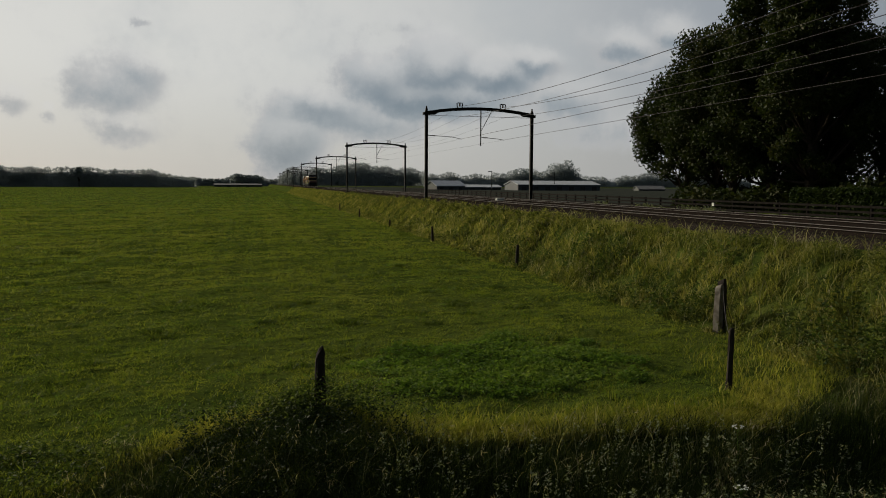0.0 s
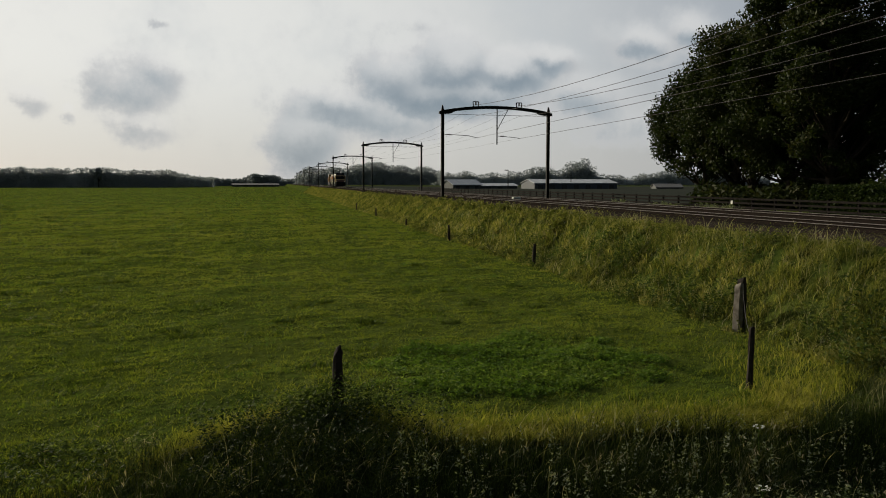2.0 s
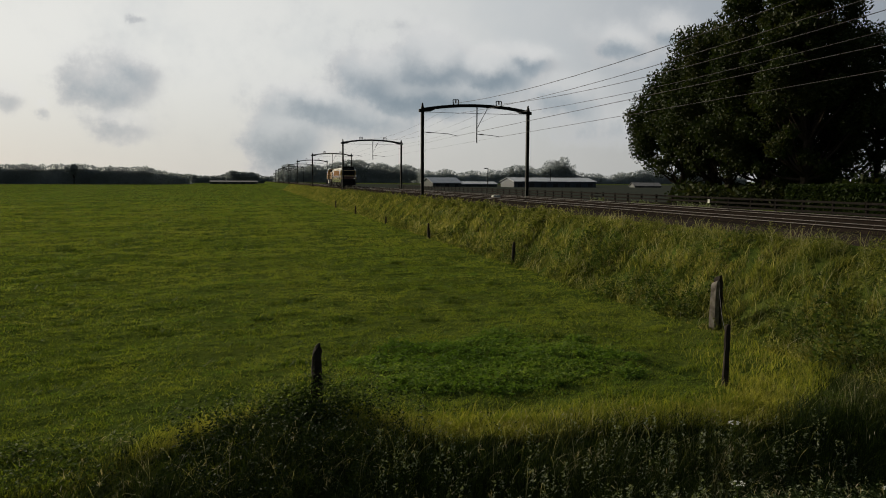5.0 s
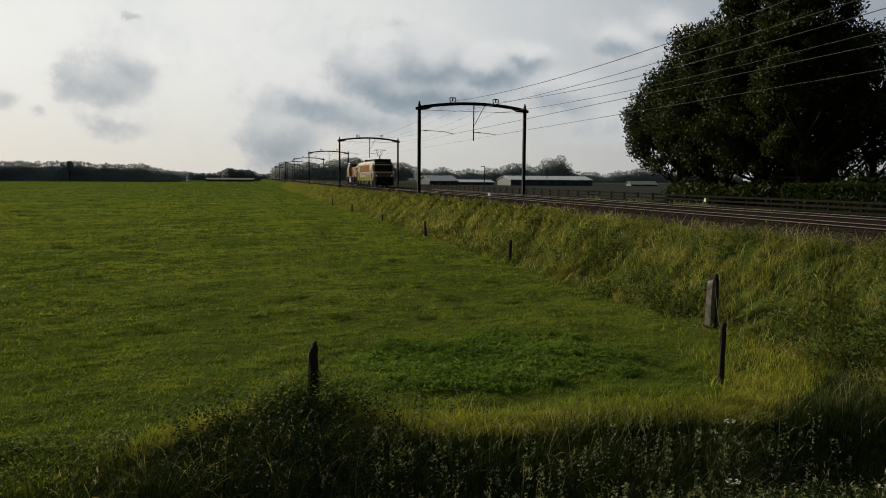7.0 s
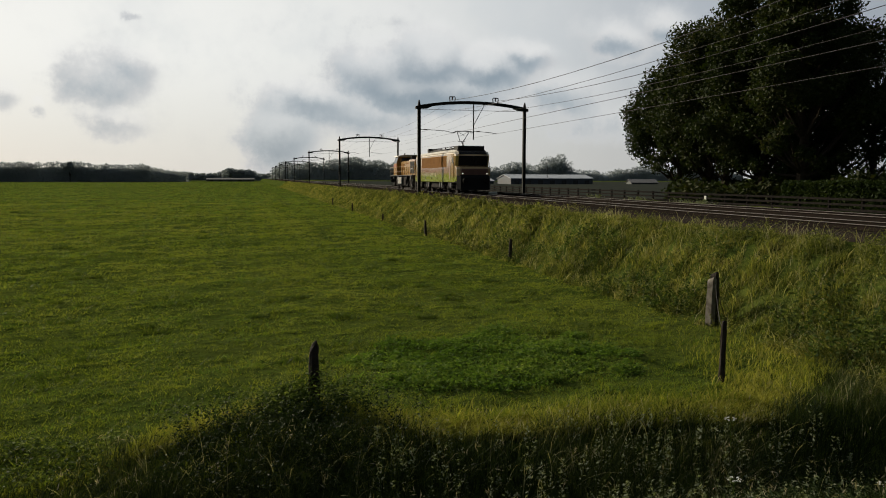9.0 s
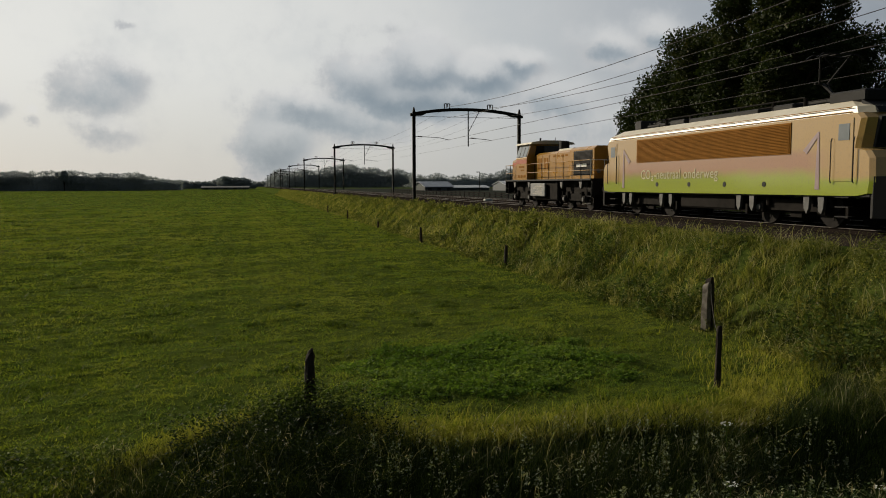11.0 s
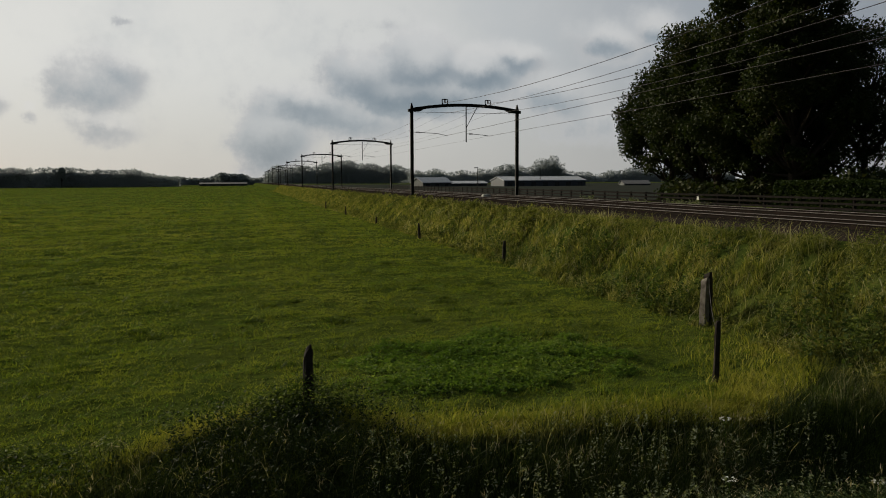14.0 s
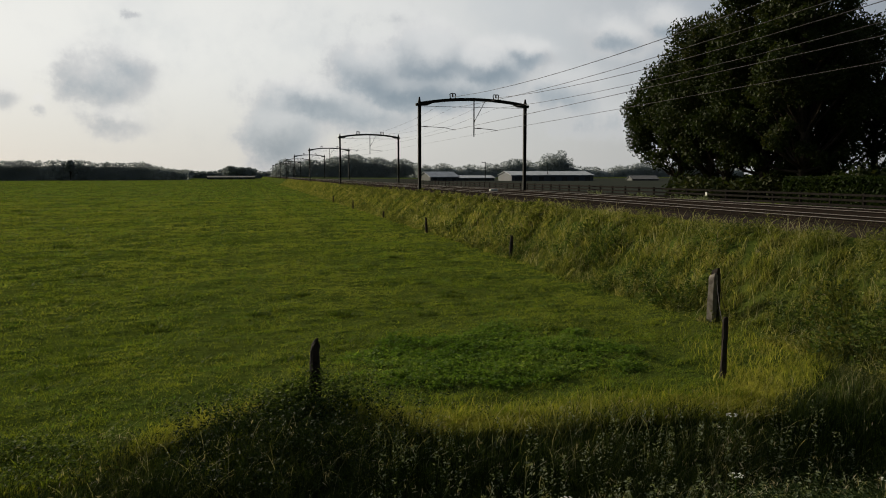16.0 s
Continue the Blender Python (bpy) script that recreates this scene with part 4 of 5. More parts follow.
def build_verge():
    """Tall grass in the shaded verge at the meadow's near end, its blades coloured dark for shade."""
    r = np.random.default_rng(61)
    x, y = wedge(105000, 5.2, 13.8, 62, 1.2, -0.4, 1.3, 15.0)
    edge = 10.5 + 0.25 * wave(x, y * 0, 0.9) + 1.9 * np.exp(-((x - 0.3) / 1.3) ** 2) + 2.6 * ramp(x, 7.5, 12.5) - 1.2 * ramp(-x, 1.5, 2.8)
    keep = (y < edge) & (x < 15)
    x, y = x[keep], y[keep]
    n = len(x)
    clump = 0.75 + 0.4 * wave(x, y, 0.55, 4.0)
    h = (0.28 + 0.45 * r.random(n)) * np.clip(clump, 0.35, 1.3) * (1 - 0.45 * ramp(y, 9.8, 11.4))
    ob, tips = blades("verge_grass", x, y, h, 0.006 + 0.007 * r.random(n), 0.6, M_VERGE_SHADE, 63, 2, label="tall verge grass with drooping stems, shade in its dark colour", category="grass")
    pick = (h > 0.6) & (r.random(n) < 0.045)
    seeds(tips[pick], 0.045, "verge_seed_heads", 64)


build_verge()


def build_edge():
    """Longer grass along the verge and round the corner post, its sunlight put into the colour."""
    r = np.random.default_rng(66)
    n = 26000
    x = r.uniform(-4, 11.5, n)
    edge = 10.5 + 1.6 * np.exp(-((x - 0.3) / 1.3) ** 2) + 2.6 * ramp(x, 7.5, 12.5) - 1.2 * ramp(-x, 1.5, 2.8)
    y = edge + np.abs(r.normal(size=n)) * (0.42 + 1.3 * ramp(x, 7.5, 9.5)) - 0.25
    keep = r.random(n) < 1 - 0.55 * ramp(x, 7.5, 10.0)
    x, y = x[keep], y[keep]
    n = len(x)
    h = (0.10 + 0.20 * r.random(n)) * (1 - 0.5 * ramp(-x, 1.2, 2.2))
    blades("sunny_edge_grass", x, y, h, 0.010 + 0.008 * r.random(n), 0.8, M_EDGE, 67, 2, label="yellow-green grass along the verge with sunlight in its colour", category="grass")


build_edge()


def build_sunny_tufts():
    """Upright sunlit tufts at the verge's open end."""
    r = np.random.default_rng(166)
    cx = np.concatenate([r.uniform(-4.6, 0.6, 300), r.uniform(1.8, 8.0, 220)])
    edge = np.where(cx < 1.2, 9.2 + 0.9 * ramp(cx, -1.5, 0.5), 10.9)
    cy = edge + r.normal(size=len(cx)) * np.where(cx < 1.2, 0.8, 0.35)
    tufts(cx, cy, 26, 0.05 + 0.08 * r.random(len(cx)), 0.13 + 0.16 * r.random(len(cx)), np.full(len(cx), 0.011), 167, "sunny_tufts", M_FIELD, "upright sunlit grass tufts at the verge", 0.7, 2)


build_sunny_tufts()


def build_umbels():
    """White cow parsley among the grass."""
    r = random.Random(71)
    for k, (x, y) in enumerate(((-0.62, 8.6), (0.35, 7.4), (3.2, 7.3), (5.9, 8.2), (7.9, 7.9), (6.8, 9.6))):
        z0 = float(height(x, y)) - 0.03
        h = r.uniform(0.45, 0.8)
        p = empty("cow_parsley", pose(x, y, z0, 0, 0, r.uniform(0, 360)), label="white flowering cow parsley in tall grass", category="wildflower", group="wildflowers")
        bm, fl = bmesh.new(), bmesh.new()
        tube(bm, (0, 0, 0), (0.03, 0, h), 0.006, 0.004, 5)
        for i in range(7):
            a = i * 0.9
            q = Vector((0.03 + 0.07 * math.cos(a), 0.07 * math.sin(a), h + 0.05))
            tube(bm, (0.03, 0, h - 0.03), q, 0.002, 0.002, 4, False)
            for j in range(4):
                c = q + Vector((r.uniform(-0.02, 0.02), r.uniform(-0.02, 0.02), r.uniform(0, 0.012)))
                bmesh.ops.create_cone(fl, cap_ends=True, segments=5, radius1=0.004, radius2=0.011, depth=0.008, matrix=Matrix.Translation(c))
        part("stem", bm, M_LUSH, p)
        part("flower_head", fl, M_FLOWER, p, "flat white umbel")


build_umbels()


def stalks(name, x, y, h, k, size, mat, seed, reach=0.07, start=0.2, **tags):
    """Upright weeds: at each x, y a stalk set with k small leaves."""
    r = np.random.default_rng(seed)
    m = len(x)
    f = start + (1 - start) * r.random((m, k))
    a = r.uniform(0, 2 * np.pi, (m, k))
    out = reach * (1.2 - f)
    z = height(x, y)
    nod = r.normal(size=(m, 2)) * 0.08
    p = np.stack([x[:, None] + np.cos(a) * out + nod[:, :1] * f, y[:, None] + np.sin(a) * out + nod[:, 1:] * f, z[:, None] + h[:, None] * f], -1).reshape(-1, 3)
    n = len(p)
    q = np.stack([np.cos(a).ravel(), np.sin(a).ravel(), 0.25 + 0.45 * r.normal(size=n)], 1)
    q /= np.linalg.norm(q, axis=1, keepdims=True)
    b = np.cross(q, r.normal(size=(n, 3)))
    b /= np.linalg.norm(b, axis=1, keepdims=True)
    s = size * (0.5 + r.random(n))[:, None]
    v = np.stack([p - q * s, p + b * s * 0.42, p + q * s, p - b * s * 0.42], 1).reshape(-1, 3)
    soup(name, v, np.arange(4 * n).reshape(-1, 4), mat, kind="stuff", **tags)


def marker_stone():
    bm = bmesh.new()
    box(bm, -0.35, 0.35, -0.2, 0.2, 0.0, 0.3, 0.06)
    m = part("marker_stone", bm, M_FLOWER)
    m.matrix_basis = pose(MARKER[0], MARKER[1], 2.22, 0, 0, 12)
    tagged(m, "small white-painted marker stone beside the rails", "marker stone")


build_small_tufts()
build_bank()


def build_weeds():
    r = np.random.default_rng(81)
    # round the front post
    m = 420
    a, d = r.uniform(0, 2 * np.pi, m), np.abs(r.normal(size=m))
    x, y = 0.55 + np.cos(a) * d * 0.95, 11.75 + np.sin(a) * d * 0.35
    h = np.clip((0.30 + 0.30 * r.random(m)) + 0.35 * np.exp(-((x - 0.92) / 0.16) ** 2) - 0.06 * np.abs(x - 0.6), 0.12, 1.0)
    stalks("climbing_weeds", x, y, h, 26, 0.026, M_WEED, 82, 0.09, 0.1, label="dark leafy weeds climbing the wooden post", category="weeds")
    # pale stalks in the dark verge
    x, y = r.uniform(1.4, 8.8, 320), r.uniform(6.6, 10.0, 320)
    stalks("pale_weeds", x, y, r.uniform(0.4, 0.85, 320), 24, 0.020, M_PALE, 83, 0.06, 0.35, label="pale-leaved weed stalks in the dark verge", category="weeds")
    # near-black nettles added for the shade in the ditch and below the post
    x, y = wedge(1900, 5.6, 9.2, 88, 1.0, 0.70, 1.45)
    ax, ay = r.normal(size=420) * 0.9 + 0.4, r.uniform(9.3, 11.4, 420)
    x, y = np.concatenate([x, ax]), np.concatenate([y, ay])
    stalks("ditch_nettles", x, y, r.uniform(0.25, 0.65, len(x)), 30, 0.022, M_NETTLE, 89, 0.11, 0.05, label="dense near-black nettles added as shade in the ditch", category="weeds")
    # a trodden muddy corner with low weeds
    x, y = r.uniform(-3.6, -1.7, 260), r.uniform(9.6, 11.3, 260)
    stalks("corner_weeds", x, y, r.uniform(0.06, 0.22, 260), 18, 0.026, M_WEED, 87, 0.12, 0.05, label="low dark weeds in a trodden corner", category="weeds")
    # dry tufts beside the far track
    cx, cy = r.uniform(25.0, 26.6, 9), r.uniform(38, 54, 9)
    x, y = (cx[:, None] + r.normal(size=(9, 26)) * 0.25).ravel(), (cy[:, None] + r.normal(size=(9, 26)) * 0.5).ravel()
    stalks("trackside_weeds", x, y, r.uniform(0.15, 0.5, len(x)), 10, 0.045, M_PALE, 86, 0.12, 0.2, label="pale dry weeds beside the far track", category="weeds")
    marker_stone()
    # nettles on the foot of the embankment
    cx, cy = r.uniform(11.0, 13.2, 20), 12 * (70 / 12) ** r.random(20)
    x = (cx[:, None] + r.normal(size=(20, 34)) * 0.38).ravel()
    y = (cy[:, None] + r.normal(size=(20, 34)) * 0.5).ravel()
    stalks("embankment_weeds", x, y, r.uniform(0.25, 0.6, len(x)), 16, 0.045, M_WEED, 84, 0.12, 0.2, label="leafy weeds in clumps on the embankment", category="weeds")


build_weeds()


def build_stems():
    """Sparse pale stems that nod over the darker grass."""
    r = np.random.default_rng(95)
    x, y = wedge(3400, 5.6, 12.6, 96, 1.0, -0.3, 1.2)
    keep = (y < 10.6 + 1.2 * ramp(x, 7.5, 12)) & (x > -2.2) & (x < 14.5) & (r.random(len(x)) < 1 - 0.65 * ramp(x, 5.5, 8.5))
    x, y = x[keep], y[keep]
    ob, tips = blades("nodding_stems", x, y, r.uniform(0.35, 0.75, len(x)), np.full(len(x), 0.0085), 0.95, M_STEM, 97, 4, label="pale nodding grass stems over the verge", category="grass")
    seeds(tips[r.random(len(tips)) < 0.25], 0.035, "stem_seed_heads", 98)
    n = 2600
    y = 10.5 * (60 / 10.5) ** r.random(n)
    x = r.uniform(11.0, 15.0, n)
    blades("embankment_stems", x, y, r.uniform(0.45, 0.8, n), 0.008 * (0.6 + y / 16), 0.95, M_STEM, 99, 3, label="pale nodding stems on the embankment", category="grass")


build_stems()

# ---------------------------------------------------------------- locomotives
# in a locomotive's space y runs from its front buffers (0) to its rear, z from the top of the rails
M_TYRE = worn("wheel_steel", (0.020, 0.017, 0.015), (0.012, 0.011, 0.010), 4, 0.85, 0.0, spec=0.15)
M_BOGIE = worn("brake_dust", (0.018, 0.015, 0.013), (0.011, 0.010, 0.009), 3, 0.9, spec=0.1)
M_DARK = worn("black_paint", (0.012, 0.012, 0.013), (0.018, 0.017, 0.016), 3, 0.7, spec=0.2)
M_YELLOW = worn("traffic_yellow", (0.40, 0.195, 0.014), (0.31, 0.150, 0.013), 1.2, 0.30, 0, 0.05)
for _m in (M_YELLOW,):
    _m.node_tree.nodes["Principled BSDF"].inputs["Coat Weight"].default_value = 0.18
    _m.node_tree.nodes["Principled BSDF"].inputs["Coat Roughness"].default_value = 0.12
M_RED = worn("red_band", (0.42, 0.09, 0.035), (0.36, 0.08, 0.03), 2, 0.4)
# dull brown-red that also holds the shade of the locomotive's front
M_NOSE = worn("nose_shade_paint", (0.17, 0.075, 0.05), (0.13, 0.06, 0.045), 2, 0.5)
M_CREAM = worn("cream_roof", (0.62, 0.57, 0.45), (0.52, 0.46, 0.34), 1.5, 0.4, 0, 0.05)
M_GRILLE = worn("brown_grille", (0.27, 0.112, 0.010), (0.22, 0.092, 0.010), 2, 0.8, spec=0.1)
M_LETTER = worn("pale_lettering", (0.52, 0.47, 0.26), (0.46, 0.42, 0.24), 5, 0.5)
M_COVER = worn("axle_cover", (0.075, 0.075, 0.075), (0.045, 0.045, 0.045), 5, 0.6)
M_GREYPANEL = worn("grey_panel", (0.20, 0.205, 0.21), (0.15, 0.15, 0.15), 3, 0.6)
M_WHITE = worn("white_paint", (0.75, 0.74, 0.70), (0.62, 0.60, 0.56), 5, 0.45)
# the bright sky's reflection is put into this pale glass colour
M_WINDOW = worn("sky_pale_glass", (0.24, 0.26, 0.27), (0.18, 0.20, 0.21), 1.0, 0.08, 0.0, 0.0)
M_PURPLE = worn("purple_paint", (0.27, 0.18, 0.19), (0.30, 0.21, 0.20), 4, 0.4)


def window_glass():
    m, t, p = material("cab_glass")
    p.inputs["Base Color"].default_value = (0.012, 0.014, 0.016, 1)
    p.inputs["Roughness"].default_value = 0.06
    p.inputs["IOR"].default_value = 1.5
    return m


def lamp_glow():
    m, t, p = material("headlight_glow")
    p.inputs["Base Color"].default_value = (0.9, 0.85, 0.7, 1)
    p.inputs["Emission Color"].default_value = (1.0, 0.9, 0.7, 1)
    p.inputs["Emission Strength"].default_value = 0.4
    return m


def livery():
    """Lime sill, orange and rose waist, yellow ends."""
    m, t, p = material("lime_orange_livery")
    co = t.nodes.new("ShaderNodeTexCoord").outputs["Object"]
    sep = t.nodes.new("ShaderNodeSeparateXYZ")
    link(t, co, sep.inputs[0])
    n = noise_tex(t, co, 1.3, 4)
    z = op(t, "MULTIPLY_ADD", op(t, "SUBTRACT", n.outputs[0], 0.5), 0.25, sep.outputs[2])
    col = mixc(t, smooth(t, z, 1.42, 1.85), (0.29, 0.345, 0.032), (0.36, 0.19, 0.10))
    ends = op(t, "ABSOLUTE", op(t, "SUBTRACT", sep.outputs[1], 8.74))
    col = mixc(t, op(t, "MULTIPLY", smooth(t, ends, 5.2, 6.6), smooth(t, z, 1.28, 1.50)), col, (0.42, 0.270, 0.095))
    col = mixc(t, smooth(t, sep.outputs[2], 2.1, 2.4), col, (0.42, 0.268, 0.090))
    d = noise_tex(t, co, 18, 4)
    col = mixc(t, op(t, "MULTIPLY", smooth(t, d.outputs[0], 0.5, 0.8), 0.35), col, (0.16, 0.12, 0.08))
    link(t, col, p.inputs["Base Color"])
    p.inputs["Roughness"].default_value = 0.24
    p.inputs["Coat Weight"].default_value = 1.0
    p.inputs["Coat Roughness"].default_value = 0.08
    p.inputs["Coat IOR"].default_value = 1.65
    return m


M_GLASS, M_GLOW, M_LIVERY = window_glass(), lamp_glow(), livery()


def wheelset(parent, y, r):
    """Two wheels on their axle; it turns about its own x axis."""
    bm = bmesh.new()
    tube(bm, (-0.75, 0, 0), (0.75, 0, 0), 0.09, n=10)
    for s in (-1, 1):
        tube(bm, (s * 0.70, 0, 0), (s * 0.83, 0, 0), r, r, 26)
        tube(bm, (s * 0.66, 0, 0), (s * 0.70, 0, 0), r + 0.03, r + 0.03, 26)
        for k in range(6):
            a = k * math.pi / 3
            tube(bm, (s * 0.845, r * 0.55 * math.cos(a), r * 0.55 * math.sin(a)), (s * 0.825, r * 0.55 * math.cos(a), r * 0.55 * math.sin(a)), 0.05, n=6)
    w = part("wheelset", bm, M_TYRE, parent, "dirty steel wheels on an axle")
    w.location = (0, y, r)
    return w


def bogie(loco, y, base, r):
    bm = bmesh.new()
    for s in (-1, 1):
        prism(bm, [(y - base / 2 - 0.75, 0.62), (y - base / 2 - 0.4, 0.45), (y + base / 2 + 0.4, 0.45), (y + base / 2 + 0.75, 0.62), (y + base / 2 + 0.6, 0.86), (y + 0.5, 0.80), (y - 0.5, 0.80), (y - base / 2 - 0.6, 0.86)], "x", s * 1.02 - 0.06, s * 1.02 + 0.06)
        for q in (-base / 2, base / 2):
            box(bm, s * 1.14 - 0.1, s * 1.14 + 0.1, y + q - 0.2, y + q + 0.2, 0.36, 0.72, 0.04)
            for d in (-0.33, 0.33):
                tube(bm, (s * 1.12, y + q + d, 0.60), (s * 1.12, y + q + d, 0.92), 0.09, n=8)
        box(bm, s * 0.9 - 0.05, s * 0.9 + 0.05, y - 0.25, y + 0.25, 0.25, 0.5)
    box(bm, -1.0, 1.0, y - 0.3, y + 0.3, 0.5, 0.85)
    for q in (-base / 2 - 0.85, base / 2 + 0.85):
        box(bm, -1.1, 1.1, y + q - 0.05, y + q + 0.05, 0.3, 0.62)
    b = part("bogie", bm, M_BOGIE, loco, "dusty dark bogie frame")
    for s in (-1, 1):
        for q in (-base / 2, base / 2):
            bm = bmesh.new()
            tube(bm, (s * 1.24, y + q, 0.54), (s * 1.28, y + q, 0.54), 0.10, n=12)
            part("axle_box_cover", bm, M_COVER, b, "grey axle box cover")
    return [wheelset(loco, y - base / 2, r), wheelset(loco, y + base / 2, r)]


def buffers(loco, y, s):
    for x in (-0.875, 0.875):
        bm = bmesh.new()
        tube(bm, (x, y + s * 0.62, 1.05), (x, y + s * 0.12, 1.05), 0.10, n=10)
        tube(bm, (x, y + s * 0.12, 1.05), (x, y, 1.05), 0.23, 0.22, 14)
        part("buffer", bm, M_BOGIE, loco)


def handrail(loco, pts, r=0.018, mat=None, label="thin handrail"):
    bm = bmesh.new()
    wire_path(bm, pts, r, 6)
    return part("handrail", bm, mat or M_WHITE, loco, label)


def pantograph(loco, y, up):
    bm = bmesh.new()
    for s in (-0.45, 0.45):
        box(bm, s - 0.04, s + 0.04, y - 0.8, y + 0.8, 4.02, 4.10)
    box(bm, -0.5, 0.5, y - 0.2, y + 0.1, 4.03, 4.09)
    p = part("pantograph", bm, M_DARK, loco, "raised pantograph" if up else "folded pantograph")
    knee, head = ((y + 0.55, 4.72), (y + 0.1, 5.64)) if up else ((y + 0.9, 4.2), (y - 0.7, 4.28))
    bm = bmesh.new()
    tube(bm, (0, y - 0.15, 4.08), (0, knee[0], knee[1]), 0.06, 0.05, n=8)
    tube(bm, (0.14, y + 0.1, 4.08), (0.10, knee[0] - 0.06, knee[1] + 0.05), 0.02, n=6)
    tube(bm, (-0.32, knee[0], knee[1]), (0.32, knee[0], knee[1]), 0.03, n=6)
    for s in (-1, 1):
        tube(bm, (s * 0.14, knee[0], knee[1]), (s * 0.52, head[0], head[1] - 0.06), 0.032, n=6)
        tube(bm, (s * 0.25, (knee[0] + head[0]) / 2, (knee[1] + head[1]) / 2), (-s * 0.42, head[0], head[1] - 0.08), 0.018, n=6)
    part("frame", bm, M_DARK, p)
    bm = bmesh.new()
    for d in (-0.22, 0.22):
        wire_path(bm, [(-0.85, head[0] + d, head[1] - 0.16), (-0.6, head[0] + d, head[1]), (0.6, head[0] + d, head[1]), (0.85, head[0] + d, head[1] - 0.16)], 0.024, 6)
    tube(bm, (-0.4, head[0] - 0.22, head[1] - 0.03), (-0.4, head[0] + 0.22, head[1] - 0.03), 0.02, n=5)
    tube(bm, (0.4, head[0] - 0.22, head[1] - 0.03), (0.4, head[0] + 0.22, head[1] - 0.03), 0.02, n=5)
    part("collector_head", bm, M_DARK, p)


def words(text, size, m, mat, parent, name="lettering"):
    cu = bpy.data.curves.new(name, "FONT")
    cu.body, cu.size, cu.extrude, cu.space_character = text, size, 0.004, 1.05
    tmp = new("tmp", cu)
    bpy.context.view_layer.update()
    me = bpy.data.meshes.new_from_object(tmp)
    bpy.data.objects.remove(tmp)
    me.materials.clear()
    me.materials.append(mat)
    ob = new(name, me)
    ob.parent, ob.matrix_basis = parent, m
    return tagged(ob, "pale painted lettering")


def electric():
    L = 17.48
    loco = empty("electric_locomotive", label="electric locomotive in lime, orange and cream with raised pantograph", category="locomotive", group="train")
    # the nose leans: bulging below, the windscreens raked back inwards
    side = [(0.95, 0.95), (0.55, 1.02), (0.50, 1.35), (0.52, 2.05), (0.68, 2.28), (1.05, 2.36), (0.86, 3.25), (1.02, 3.42)]
    rings = []
    outline = side + [(L - y, z) for y, z in side[::-1]]
    for x, inset in ((-1.46, 0.42), (-1.40, 0.26), (-1.20, 0.08), (-0.7, 0.0), (0.7, 0.0), (1.20, 0.08), (1.40, 0.26), (1.46, 0.42)):
        rings.append([(x, y + (inset if y < L / 2 else -inset), z) for y, z in outline])
    bm = bmesh.new()
    loft(bm, rings)
    body = part("body", bm, M_LIVERY, loco)
    bm = bmesh.new()
    def plan(w, y, z, c):
        return [(-w, y + c, z), (-w + 0.26, y, z), (w - 0.26, y, z), (w, y + c, z), (w, L - y - c, z), (w - 0.26, L - y, z), (-w + 0.26, L - y, z), (-w, L - y - c, z)]
    loft(bm, [plan(1.46, 1.03, 3.40, 0.36), plan(1.41, 1.16, 3.62, 0.34), plan(1.05, 1.9, 3.88, 0.2)])
    roof = part("roof", bm, M_CREAM, loco, "cream roof edge")
    for z in (3.46, 3.60):
        bm = bmesh.new()
        for s in (-1, 1):
            box(bm, s * 1.468 - 0.012, s * 1.468 + 0.012, 1.6, L - 1.6, z - 0.012, z + 0.012)
        part("rain_strip", bm, M_GRILLE, roof, "brown rain strip")
    for y0, y1, w, h in ((1.5, 2.9, 1.12, 4.18), (L - 2.4, L - 1.8, 0.40, 4.42), (4.9, 5.9, 0.7, 4.12), (6.4, 10.6, 0.85, 4.08), (11.3, 12.4, 0.6, 4.16)):
        bm = bmesh.new()
        box(bm, -w, w, y0, y1, 3.80, h, 0.05)
        part("roof_box", bm, M_DARK, roof, "dark roof equipment box")
    bm = bmesh.new()
    for y in (4.6, 6.1, 8.0, 9.7, 11.0, 12.8):
        for s in (-0.5, 0.5):
            tube(bm, (s, y, 3.85), (s, y, 4.25), 0.06, n=8)
    wire_path(bm, [(-0.5, 4.6, 4.27), (-0.5, 12.8, 4.27)], 0.03)
    wire_path(bm, [(0.5, 4.6, 4.27), (0.5, 12.8, 4.27)], 0.03)
    part("busbar", bm, M_BOGIE, roof, "roof busbar on insulators")
    for s in (-1, 1):
        bm = bmesh.new()
        box(bm, s * 1.47 - 0.012, s * 1.47 + 0.012, 4.0, L - 4.0, 2.28, 3.34)
        g = part("grille", bm, M_GRILLE, body, "brown louvred grille band")
        bm = bmesh.new()
        for k in range(19):
            z = 2.33 + k * 0.052
            box(bm, s * 1.49 - 0.012, s * 1.49 + 0.012, 4.05, L - 4.05, z, z + 0.025)
        part("louvre", bm, M_GRILLE, g)
        for end in (0, 1):
            y, d = (1.85, 1) if not end else (L - 1.85, -1)
            bm = bmesh.new()
            box(bm, s * 1.466 - 0.012, s * 1.466 + 0.012, y - 0.33, y + 0.33, 1.35, 3.28, 0.004)
            door = part("cab_door", bm, M_LIVERY, body)
            bm = bmesh.new()
            box(bm, s * 1.478 - 0.01, s * 1.478 + 0.01, y - 0.20, y + 0.20, 2.62, 3.12)
            part("window", bm, M_WINDOW, door, "door window with bright sky reflection painted in")
            for q in (-0.42, 0.42):
                h = handrail(loco, [(s * 1.5, y + q, 1.3), (s * 1.53, y + q, 1.4), (s * 1.53, y + q, 2.6), (s * 1.5, y + q, 2.7)], 0.016, M_DARK)
            bm = bmesh.new()
